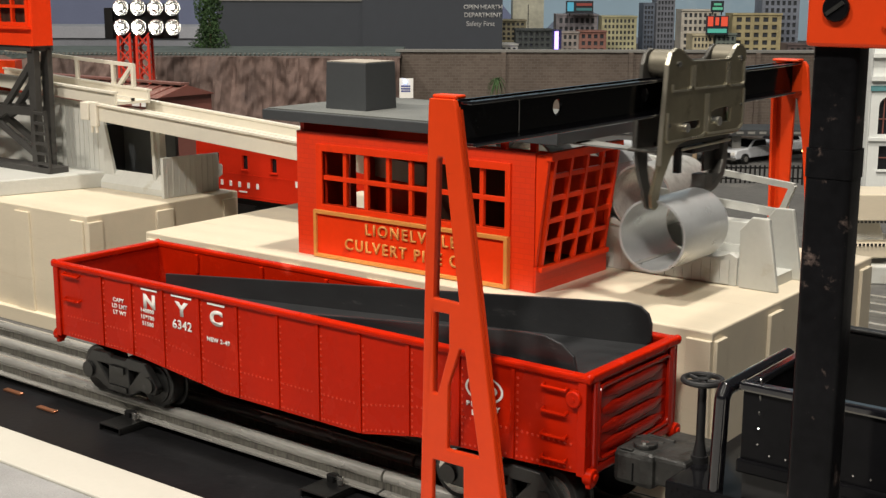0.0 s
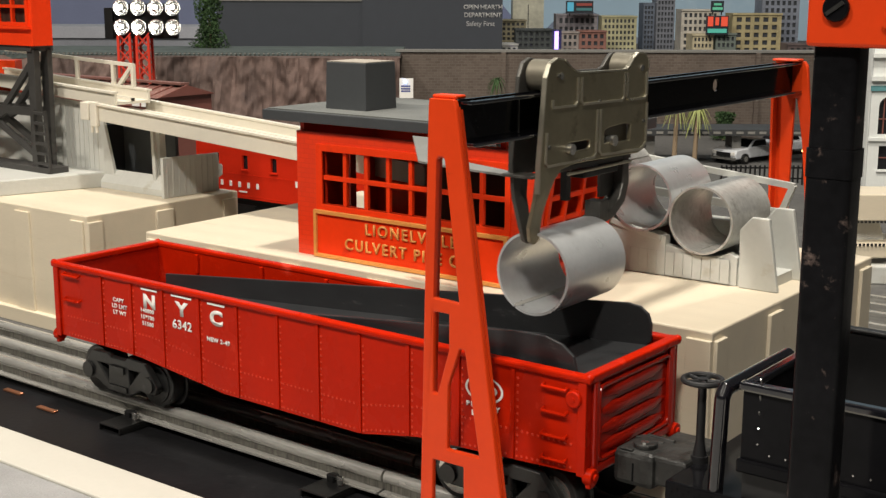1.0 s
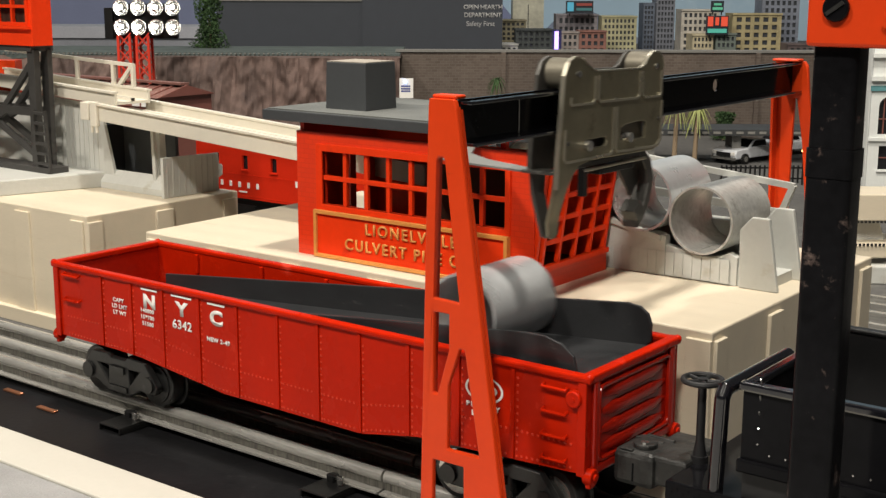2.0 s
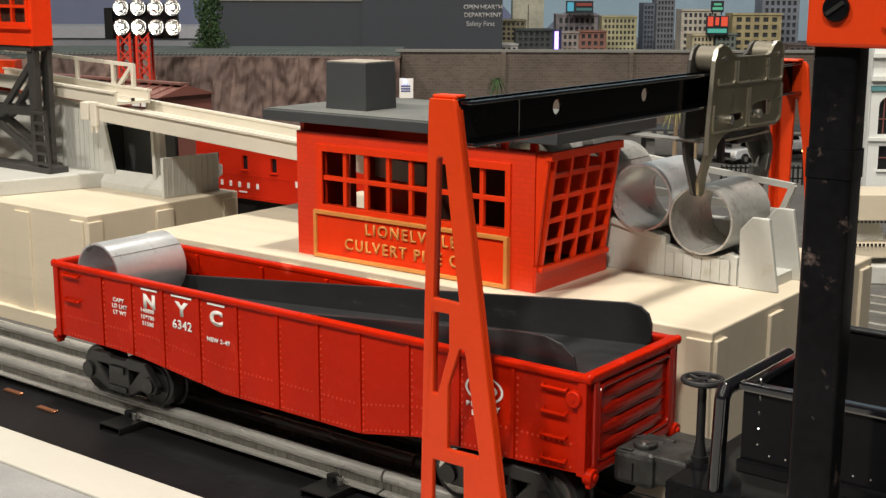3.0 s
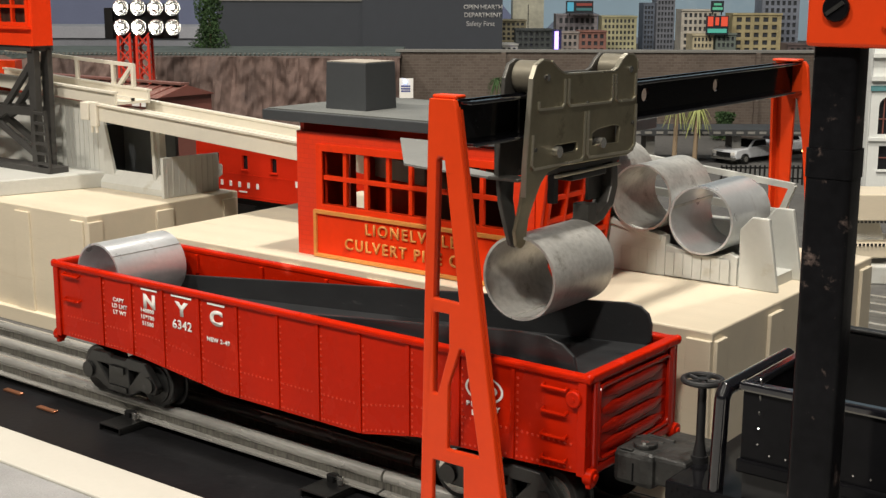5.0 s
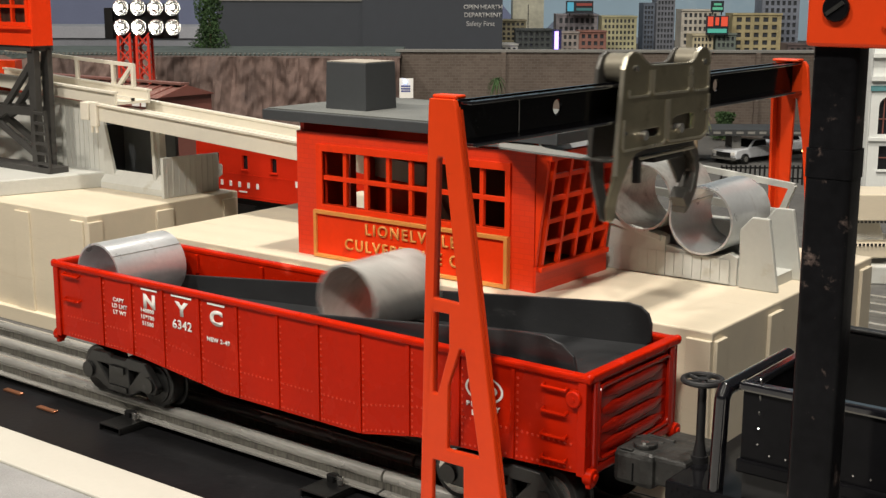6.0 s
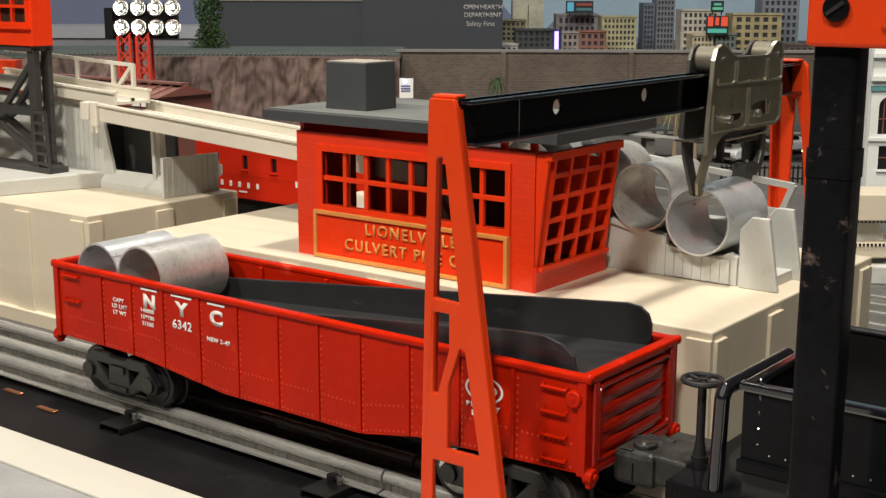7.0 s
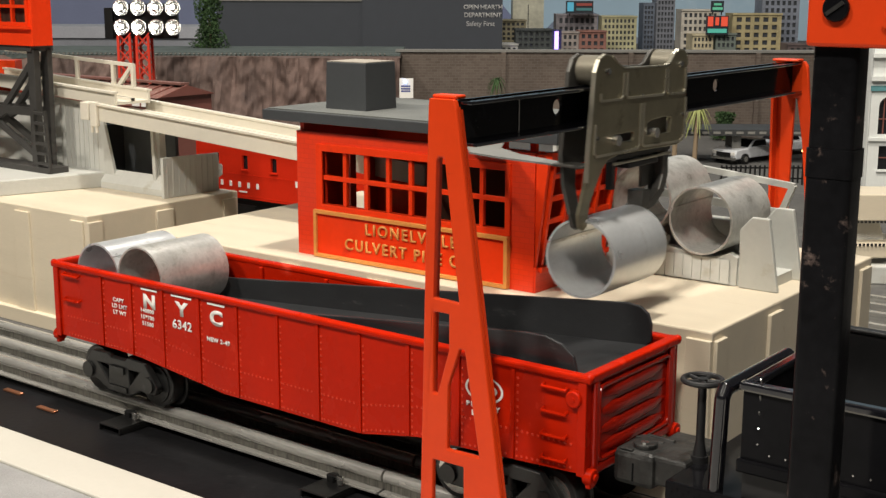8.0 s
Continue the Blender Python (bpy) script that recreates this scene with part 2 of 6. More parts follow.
# ---- the room and the layout's table ----
PAINT = mat("grey_wall_paint", (0.20, 0.20, 0.21), 0.8, var=0.03, scale=3, fine=60, bump=0.05)
CEILING = mat("white_ceiling_paint", (0.55, 0.55, 0.54), 0.8, var=0.03, scale=3, fine=60, bump=0.05)
CARPET = mat("grey_carpet", (0.20, 0.20, 0.21), 0.95, var=0.15, scale=6, fine=200, bump=0.3)
GROUND = mat("dark_scenery_ground", (0.085, 0.083, 0.080), 0.9, var=0.35, scale=9, fine=250, bump=0.5, stain=(0.16, 0.155, 0.14), stain_amount=0.2, stain_scale=25)
SKY = mat("painted_blue_sky", (0.40, 0.56, 0.70), 0.9, var=0.10, scale=1.2, fine=8, bump=0.0, stain=(0.55, 0.66, 0.75), stain_amount=0.3, stain_scale=2.0)

solid("floor", cube(-3.0, 2.3, -2.3, 3.6, -1.00, -0.95), CARPET, "grey carpet of the train room", "floor", "structure")
solid("ceiling", cube(-3.0, 2.3, -2.3, 3.6, 1.45, 1.50), CEILING, "white painted ceiling of the train room", "ceiling", "structure")
solid("wall_south", cube(-3.0, 2.3, -2.40, -2.3, -0.95, 1.45), PAINT, "grey painted room wall", "wall", "structure")
solid("wall_north", cube(-3.0, 2.3, 3.6, 3.70, -0.95, 1.45), PAINT, "grey painted room wall", "wall", "structure")
solid("wall_west", cube(-3.1, -3.0, -2.3, 3.6, -0.95, 1.45), PAINT, "grey painted room wall", "wall", "structure")
solid("wall_east", cube(2.3, 2.4, -2.3, 3.6, -0.95, 1.45), PAINT, "grey painted room wall", "wall", "structure")
solid("ground", cube(-2.9, 2.2, -0.45, 3.5, -0.06, TABLE), GROUND, "dark scenic ground of the layout table", "ground", "structure")


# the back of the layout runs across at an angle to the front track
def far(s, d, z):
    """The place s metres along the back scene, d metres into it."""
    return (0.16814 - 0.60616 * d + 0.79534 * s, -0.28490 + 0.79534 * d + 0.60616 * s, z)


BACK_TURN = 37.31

# front edge: black accessory board, white board edge, felt
solid("black_baseboard", cube(-0.70, 0.40, -0.0260, 0.064, TABLE - 0.001, TABLE + 0.0015), BOARD_BLACK, "scuffed black board under the front track", "board", "structure", 0.0004)
solid("white_board_edge", cube(-0.70, 0.40, -0.0468, -0.0264, TABLE - 0.001, TABLE + 0.0022), FOAM, "grey painted edge strip beside the track", "trim", "structure", 0.0006)
solid("felt_strip", cube(-0.70, 0.40, -0.20, -0.0470, TABLE - 0.001, TABLE + 0.0012), FELT, "light grey felt at the table front", "felt", "structure")

# ---- front track ----
LEAN = -0.38  # the train and its track stand a touch askew to the loading platform
TRAIN = pose(0, 0, 0, 0, 0, LEAN)


def track():
    t = thing("track", "three-rail toy railway track with tin rails and black ties", "track", (0, 0, 0), LEAN, kind="structure")
    for y in (0.0090, 0.0250, 0.0410):
        bm = bmesh.new()
        prof = []
        for k in range(9):
            a = radians(-40 + 260 * k / 8)
            prof.append((y + 0.0021 * math.cos(a), 0.0070 + 0.0021 * math.sin(a)))
        prof += [(y - 0.0006, 0.0050), (y - 0.0006, 0.0030), (y - 0.0042, 0.0026), (y - 0.0042, 0.0021), (y + 0.0042, 0.0021), (y + 0.0042, 0.0026), (y + 0.0006, 0.0030), (y + 0.0006, 0.0050)]
        prism(bm, prof, "x", -0.70, -0.0795)
        prism(bm, prof, "x", -0.0785, 0.40)
        rl = part("rail", bm, RAIL, t, local=True, smooth=True)
        part("rail_web", cube(-0.70, 0.40, y - 0.0013, y - 0.0007, 0.0031, 0.0056), RAIL_WEB, rl, "dark ridged web of the rail", local=True)
    for i in range(10):
        x = -0.6078 + 0.1024 * i
        bm = bmesh.new()
        box(bm, x - 0.006, x + 0.006, -0.0068, 0.0568, 0.0016, 0.0022)
        box(bm, x - 0.006, x - 0.0053, -0.0068, 0.0568, -0.0004, 0.0016)
        box(bm, x + 0.0053, x + 0.006, -0.0068, 0.0568, -0.0004, 0.0016)
        box(bm, x - 0.0035, x - 0.0005, 0.0030, 0.0062, 0.0022, 0.0046)
        rod(bm, (x - 0.0035, 0.0040, 0.0042), (x + 0.0030, 0.0036, 0.0046), 0.0007, 8)
        tie = part("tie", bm, TIE, t, local=True, bevel=0.0003)
        part("rail_clip", rodded((x + 0.0022, 0.0036, 0.0022), (x + 0.0022, 0.0036, 0.0050), 0.0013, 12), STEEL, tie, "bright steel rail clip", local=True, bevel=0.0003)
    return t


track()
for i, (x, y) in enumerate(((-0.2650, 0.0010), (-0.2360, -0.0040))):
    solid("contact_strip", cube(x - 0.007, x + 0.004, y - 0.0012, y + 0.0012, TABLE + 0.0015, TABLE + 0.0023), COPPER, "small copper contact strip on the black board", "contact", group="contacts on the board", bevel=0.0003)


# ---- loading platforms ----
def platform(name, x0, x1, y0, y1, top, fronts, rights, label):
    t = thing(name, label, "platform", (x0, y0, TABLE))
    part("deck_block", cube(x0, x1, y0, y1, TABLE, top), CREAM, t, bevel=0.0006)
    part("plinth", cube(x0 - 0.002, x1 + 0.0016, y0 - 0.003, y1, TABLE, TABLE + 0.007), CREAM, t, bevel=0.0004)
    for x, w in fronts:
        part("pilaster", prismed([(x - w / 2 - 0.0006, TABLE + 0.007), (x + w / 2 + 0.0006, TABLE + 0.007), (x + w / 2, top - 0.0027), (x - w / 2, top - 0.0027)], "y", y0 - 0.0012, y0 + 0.002), CREAM, t, bevel=0.0003)
    for y, w in rights:
        part("pilaster", prismed([(y - w / 2 - 0.0008, TABLE + 0.007), (y + w / 2 + 0.0008, TABLE + 0.007), (y + w / 2, top - 0.0030), (y - w / 2, top - 0.0030)], "x", x1 - 0.002, x1 + 0.0013), CREAM, t, bevel=0.0003)
    return t


platform("loading_platform", -0.2604, 0.0046, 0.0663, 0.2080, 0.0562,
         [(-0.255, 0.008), (-0.2165, 0.011), (-0.174, 0.011), (-0.1295, 0.011), (-0.085, 0.011), (-0.042, 0.011), (0.0003, 0.0085)],
         [(0.0712, 0.0075), (0.1135, 0.0105), (0.158, 0.0105), (0.200, 0.0105)], "cream plastic loading platform with pilasters along its sides")
platform("unloading_platform", -0.5200, -0.3100, 0.0735, 0.1680, 0.0562,
         [(-0.3170, 0.0095), (-0.3590, 0.0115), (-0.403, 0.0115), (-0.447, 0.0115)],
         [(0.0775, 0.0080), (0.1190, 0.0105), (0.1615, 0.0085)], "cream plastic unloading platform with pilasters along its sides")


# ---- culvert house ----
def culvert_house():
    t = thing("culvert_house", "red plastic brick works office with dark roof and signboard", "building", (-0.1783, 0.0753, 0.0562))
    xl, xr, yf, yb, z0, z1 = -0.1783, -0.0672, 0.0753, 0.1235, 0.0562, 0.1048
    wx0, wx1, wz0, wz1 = -0.1645, -0.0790, 0.0772, 0.0978
    part("front_wall", plate_with_holes([(xl, z0), (xr, z0), (xr, z1), (xl, z1)], [[(wx0, wz0), (wx1, wz0), (wx1, wz1), (wx0, wz1)]], "y", yf, yf + 0.0022), HOUSE_BRICK, t)
    part("back_wall", plate_with_holes([(xl, z0), (xr, z0), (xr, 0.0985), (-0.1350, 0.0985), (-0.1350, 0.1085), (xl, 0.1085)], [], "y", yb - 0.002, yb), HOUSE_RED, t)
    part("side_wall", plate_with_holes([(yf + 0.0022, z0), (yb - 0.002, z0), (yb - 0.002, 0.1085), (yf + 0.0022, 0.1085)], [[(0.1000, 0.0660), (0.1045, 0.0660), (0.1045, 0.0930), (0.1000, 0.0930)], [(0.1080, 0.0660), (0.1150, 0.0660), (0.1150, 0.0930), (0.1080, 0.0930)]], "x", xl, xl + 0.002), HOUSE_BRICK, t)
    # inside faces coloured dark for the shade behind the windows
    part("inner_wall", cube(-0.112, -0.110, yf + 0.0022, yb - 0.002, z0, 0.0985), SHADED_IN, t)
    part("inner_floor", cube(xl + 0.002, xr, yf + 0.0022, yb - 0.002, z0 + 0.0005, z0 + 0.004), SHADED_IN, t)
    for x in (-0.0860, -0.0735):
        part("roof_post", cube(x - 0.0011, x + 0.0011, yf + 0.008, yf + 0.010, 0.100, 0.1085), HOUSE_RED, t)
    # front window: surround and sixteen panes' bars
    w = part("front_window", plate_with_holes([(wx0 - 0.0032, wz0 - 0.0022), (wx1 + 0.0022, wz0 - 0.0022), (wx1 + 0.0022, wz1 + 0.0028), (wx0 - 0.0032, wz1 + 0.0028)], [[(wx0, wz0), (wx1, wz0), (wx1, wz1), (wx0, wz1)]], "y", yf - 0.0009, yf + 0.0012), HOUSE_RED, t, bevel=0.0002)
    for k in range(1, 8):
        x = wx0 + (wx1 - wx0) * k / 8
        part("glazing_bar", cube(x - 0.0009, x + 0.0009, yf + 0.0002, yf + 0.0018, wz0, wz1), HOUSE_RED, w, bevel=0.0002)
    zc = (wz0 + wz1) / 2
    part("glazing_bar", cube(wx0, wx1, yf + 0.0000, yf + 0.0017, zc - 0.0009, zc + 0.0009), HOUSE_RED, w, bevel=0.0002)
    # signboard
    sx0, sx1, sz0, sz1 = -0.1683, -0.0770, 0.0564, 0.0750
    s = part("signboard", cube(sx0 + 0.001, sx1 - 0.001, yf - 0.0012, yf + 0.001, sz0 + 0.001, sz1 - 0.001), HOUSE_RED, t, "red signboard with raised gold letters")
    part("gold_frame", plate_with_holes([(sx0, sz0), (sx1, sz0), (sx1, sz1), (sx0, sz1)], [[(sx0 + 0.0015, sz0 + 0.0015), (sx1 - 0.0015, sz0 + 0.0015), (sx1 - 0.0015, sz1 - 0.0015), (sx0 + 0.0015, sz1 - 0.0015)]], "y", yf - 0.0022, yf + 0.0008), GOLD, s, "worn gold frame", bevel=0.0002)
    part("sign_lettering", words("LIONELVILLE", 0.0044, 0.0007, (-0.1205, yf - 0.0012, 0.0700), (90, 0, 0), 1.29, 0.012), GOLD, s, "raised gold letters")
    part("sign_lettering", words("CULVERT PIPE CO.", 0.0044, 0.0007, (-0.1213, yf - 0.0012, 0.0632), (90, 0, 0), 1.26, 0.012), GOLD, s, "raised gold letters")
    # leaning bay at the right end
    def lean(y, z):
        return -0.0672 + (z - 0.0650) * 0.135

    bz0, bz1, by0, by1 = 0.0650, 0.1045, 0.0795, 0.1220
    part("bay_base", cube(xr, xr + 0.0008, yf + 0.0002, yb, z0, bz0), HOUSE_BRICK, t)
    part("bay_sill", cube(xr + 0.0001, xr + 0.0022, yf + 0.0018, yb - 0.0004, bz0 - 0.0018, bz0), HOUSE_RED, t, bevel=0.0002)
    part("bay_cheek", prismed([(xr + 0.0002, bz0), (lean(0, bz1), bz1), (xr + 0.0002, bz1)], "y", yf + 0.0005, yf + 0.0020), HOUSE_RED, t)
    part("bay_cheek", prismed([(xr + 0.0002, bz0), (lean(0, bz1), bz1), (xr + 0.0002, bz1)], "y", yb - 0.0016, yb), HOUSE_RED, t)
    bay = part("bay_window", prismed([(lean(0, bz1) - 0.001, bz1 - 0.002), (lean(0, bz1) + 0.0014, bz1 - 0.002), (lean(0, bz1) + 0.0014, bz1 + 0.0008), (lean(0, bz1) - 0.001, bz1 + 0.0008)], "y", yf, yb), HOUSE_RED, t)
    for k in range(5):
        y = by0 + (by1 - by0) * k / 4
        part("glazing_bar", prismed([(lean(0, bz0) - 0.0008, bz0), (lean(0, bz0) + 0.0008, bz0), (lean(0, bz1) + 0.0008, bz1), (lean(0, bz1) - 0.0008, bz1)], "y", y - 0.0008, y + 0.0008), HOUSE_RED, bay)
    for k in range(1, 5):
        z = bz0 + (bz1 - bz0) * k / 5
        part("glazing_bar", cube(lean(0, z) - 0.0010, lean(0, z) + 0.0006, by0, by1, z - 0.0008, z + 0.0008), HOUSE_RED, bay)
    # roof
    r = part("roof", prismed([(-0.1925, 0.0710), (-0.0560, 0.0710), (-0.0560, 0.1400), (-0.1925, 0.1400)], "z", 0.1086, 0.1126), ROOF_EDGE, t, "dark slate-grey flat roof with gritty top", bevel=0.0003)
    part("roof_felt", cube(-0.1910, -0.0575, 0.0725, 0.1385, 0.1126, 0.1131), ROOF_TOP, r)
    c = part("chimney", bmesh.new(), ROOF_EDGE, t, "dark grey tapered roof chimney", bevel=0.0004)
    bm = bmesh.new()
    b0 = [bm.verts.new(p) for p in ((-0.1712, 0.0845, 0.1128), (-0.1505, 0.0845, 0.1128), (-0.1505, 0.1030, 0.1128), (-0.1712, 0.1030, 0.1128))]
    b1 = [bm.verts.new(p) for p in ((-0.1708, 0.0848, 0.1312), (-0.1508, 0.0848, 0.1312), (-0.1508, 0.1026, 0.1312), (-0.1708, 0.1026, 0.1312))]
    bm.faces.new(b1)
    bm.faces.new(b0[::-1])
    for i in range(4):
        bm.faces.new((b0[i], b0[(i + 1) % 4], b1[(i + 1) % 4], b1[i]))
    bm.transform(t.matrix_basis.inverted())
    bm.to_mesh(c.data)
    bm.free()
    part("chimney_cap", cube(-0.1706, -0.1510, 0.0850, 0.1024, 0.1312, 0.1315), mat("dusty_cap", (0.30, 0.27, 0.23), 0.9, var=0.3, bump=0.3), c)
    return t


culvert_house()


# ---- pipe rack behind the house ----
def pipe_rack():
    t = thing("pipe_rack", "pale grey plastic sloping pipe rack with end stops", "rack", (-0.05, 0.127, 0.0562))
    part("rack_base", cube(-0.135, -0.0150, 0.1285, 0.1560, 0.0562, 0.0628), GREY_RIBBED, t, bevel=0.0003)
    for y0, y1 in ((0.1270, 0.1310), (0.1525, 0.1560)):
        part("rack_rail", prismed([(-0.150, 0.0562), (-0.0440, 0.0562), (-0.0440, 0.0712), (-0.0470, 0.0712), (-0.0720, 0.0765), (-0.150, 0.0800)], "y", y0, y1), GREY, t, bevel=0.0003)
        part("rail_ledge", prismed([(-0.150, 0.0782), (-0.0720, 0.0747), (-0.0455, 0.0692), (-0.0455, 0.0715), (-0.0720, 0.0770), (-0.150, 0.0806)], "y", y0 - 0.0012, y1 + 0.0004), GREY, t, bevel=0.0003)
        part("rack_cradle", prismed([(-0.0440, 0.0562), (-0.0160, 0.0562), (-0.0160, 0.0665), (-0.0190, 0.0680), (-0.0225, 0.0664), (-0.0300, 0.0655), (-0.0440, 0.0680)], "y", y0 + 0.0006, y1 - 0.0004), GREY, t, bevel=0.0003)
    for y0, y1, dx in ((0.1265, 0.1285, 0.0), (0.1500, 0.1520, -0.0010)):
        part("end_stop", prismed([(-0.0146 + dx, 0.0562), (-0.0002 + dx, 0.0562), (-0.0045 + dx, 0.0818), (-0.0108 + dx, 0.0818), (-0.0152 + dx, 0.0768)], "y", y0, y1), GREY, t, bevel=0.0004)
    for k in range(26):
        x = -0.1120 + 0.0036 * k
        part("plank_strip", cube(x, x + 0.0034, 0.12685, 0.1270, 0.0568, 0.0655), GREY, t)
    part("stop_web", cube(-0.0130, -0.0045, 0.1285, 0.1500, 0.0562, 0.0600), GREY, t)
    bm = bmesh.new()
    strut(bm, (-0.150, 0.1640, 0.1010), (-0.0110, 0.1640, 0.0880), 0.0022, 0.002)
    strut(bm, (-0.0115, 0.1640, 0.0885), (-0.0160, 0.1640, 0.0770), 0.0022, 0.002)
    strut(bm, (-0.150, 0.1640, 0.0860), (-0.0160, 0.1640, 0.0775), 0.0030, 0.002)
    for x in (-0.115, -0.083, -0.052):
        strut(bm, (x, 0.1640, 0.0978 - (x + 0.115) * 0.094), (x, 0.1640, 0.0838 - (x + 0.115) * 0.064), 0.0018, 0.002)
    strut(bm, (-0.0170, 0.1640, 0.0780), (-0.0170, 0.1640, 0.0562), 0.004, 0.002)
    strut(bm, (-0.120, 0.1640, 0.0820), (-0.120, 0.1640, 0.0562), 0.005, 0.002)
    part("back_railing", bm, GREY, t)
    part("rack_back", cube(-0.135, -0.0165, 0.1560, 0.1630, 0.0562, 0.0740), GREY, t, bevel=0.0003)
    return t


pipe_rack()


# ---- chute from the unloading side ----
def trough(name, label, x0, x1, za, zb, y0, y1, h, far_h):
    t = thing(name, label, "chute", (x0, y0, min(za, zb)))

    def sheet(ya, yb, lo, hi):
        bm = bmesh.new()
        prism(bm, [(x0, za + lo), (x1, zb + lo), (x1, zb + hi), (x0, za + hi)], "y", ya, yb)
        return bm
    part("near_side", sheet(y0, y0 + 0.0015, 0, h), CHUTE, t, bevel=0.0003)
    part("near_lip", sheet(y0 - 0.0012, y0 + 0.0020, h, h + 0.0010), CHUTE, t)
    part("far_side", sheet(y1 - 0.0015, y1, 0, far_h), CHUTE, t, bevel=0.0003)
    part("far_lip", sheet(y1 - 0.0020, y1 + 0.0012, far_h, far_h + 0.0010), CHUTE, t)
    part("chute_floor", sheet(y0 + 0.0015, y1 - 0.0015, 0.0005, 0.0018), CHUTE, t)
    part("runner", sheet(y0 + 0.010, y0 + 0.0125, 0.0018, 0.0034), CHUTE, t)
    part("runner", sheet(y1 - 0.0125, y1 - 0.010, 0.0018, 0.0034), CHUTE, t)
    return t


low = trough("pipe_chute", "ivory plastic sloping chute between the platforms", -0.3680, -0.1500, 0.0935, 0.0800, 0.1200, 0.1600, 0.0078, 0.0060)
part("end_bracket", cube(-0.3705, -0.3640, 0.1183, 0.1205, 0.0930, 0.1020), CHUTE, low, bevel=0.0005)
part("end_bracket", cube(-0.3625, -0.3575, 0.1180, 0.1205, 0.0900, 0.1025), CHUTE, low, bevel=0.0005)
for x in (-0.3620, -0.3585):
    part("bracket_peg", rodded((x, 0.1190, 0.0870), (x, 0.1190, 0.0905), 0.0008, 8), CHUTE, low)
high = trough("upper_chute", "ivory plastic chute of the unloading side with railing", -0.5200, -0.3560, 0.1080, 0.0997, 0.1290, 0.1520, 0.0062, 0.0062)


def chute_railing():
    bm = bmesh.new()
    y = 0.1512
    strut(bm, (-0.4795, y, 0.1234), (-0.3675, y, 0.1188), 0.0018, 0.0016)
    for x in (-0.4495, -0.4145, -0.3840):
        strut(bm, (x, y, 0.1220 - (x + 0.4495) * 0.041), (x, y, 0.1062), 0.0022, 0.0016)
    strut(bm, (-0.3680, y, 0.1190), (-0.3805, y, 0.1070), 0.0020, 0.0016)
    strut(bm, (-0.3680, y, 0.1190), (-0.3680, y, 0.1067), 0.0020, 0.0016)
    strut(bm, (-0.3805, y, 0.1072), (-0.3675, y, 0.1074), 0.0016, 0.0016)
    part("railing", bm, CHUTE, high)


chute_railing()


# ---- grey control housing on the unloading platform ----
def control_housing():
    t = thing("control_housing", "pale grey grooved plastic housing with dark recess", "housing", (-0.36, 0.132, 0.0562))
    part("step_slab", prismed([(-0.460, 0.0800), (-0.3905, 0.0800), (-0.3735, 0.1330), (-0.3735, 0.1345), (-0.460, 0.1345)], "z", 0.0562, 0.0640), GREY, t, bevel=0.0006)
    part("front_panel", plate_with_holes([(-0.5150, 0.0562), (-0.3330, 0.0562), (-0.3330, 0.0680), (-0.3342, 0.0960), (-0.4130, 0.1010), (-0.5150, 0.1030)], [[(-0.3655, 0.0640), (-0.3352, 0.0600), (-0.3360, 0.0890), (-0.3735, 0.0938)]], "y", 0.1340, 0.1360), GREY_RIBBED, t, bevel=0.0003)
    for k in range(12):
        x = -0.4080 + 0.0038 * k
        if x < -0.3760:
            part("panel_groove", cube(x - 0.00025, x + 0.00025, 0.1336, 0.1340, 0.0650, 0.0985), GREY_RIBBED, t)
    for k in range(9):
        y = 0.1300 + 0.0038 * k
        part("screen_groove", cube(-0.3195, -0.3192, y - 0.0003, y + 0.0003, 0.0575, 0.0750), GREY_RIBBED, t)
    part("recess_back", cube(-0.4130, -0.3335, 0.1480, 0.1500, 0.0562, 0.0885), ROOF_EDGE, t)
    part("recess_side", cube(-0.3760, -0.3740, 0.1360, 0.1480, 0.0562, 0.0885), BLACK_SATIN, t)
    part("recess_floor", cube(-0.3740, -0.3340, 0.1360, 0.1480, 0.0562, 0.0630), GREY, t)
    part("recess_post", prismed([(-0.3360, 0.0562), (-0.3332, 0.0562), (-0.3342, 0.0885), (-0.3365, 0.0885)], "y", 0.1380, 0.1420), GREY, t)
    part("sloping_sill", prismed([(0.1362, 0.0562), (0.1362, 0.0660), (0.1310, 0.0595), (0.1310, 0.0562)], "x", -0.3735, -0.3225), GREY, t, bevel=0.0003)
    part("side_screen", prismed([(0.1275, 0.0562), (0.1640, 0.0562), (0.1640, 0.0625), (0.1670, 0.0640), (0.1670, 0.0690), (0.1645, 0.0700), (0.1640, 0.0755), (0.1275, 0.0765)], "x", -0.3215, -0.3195), GREY_RIBBED, t, bevel=0.0003)
    return t


control_housing()


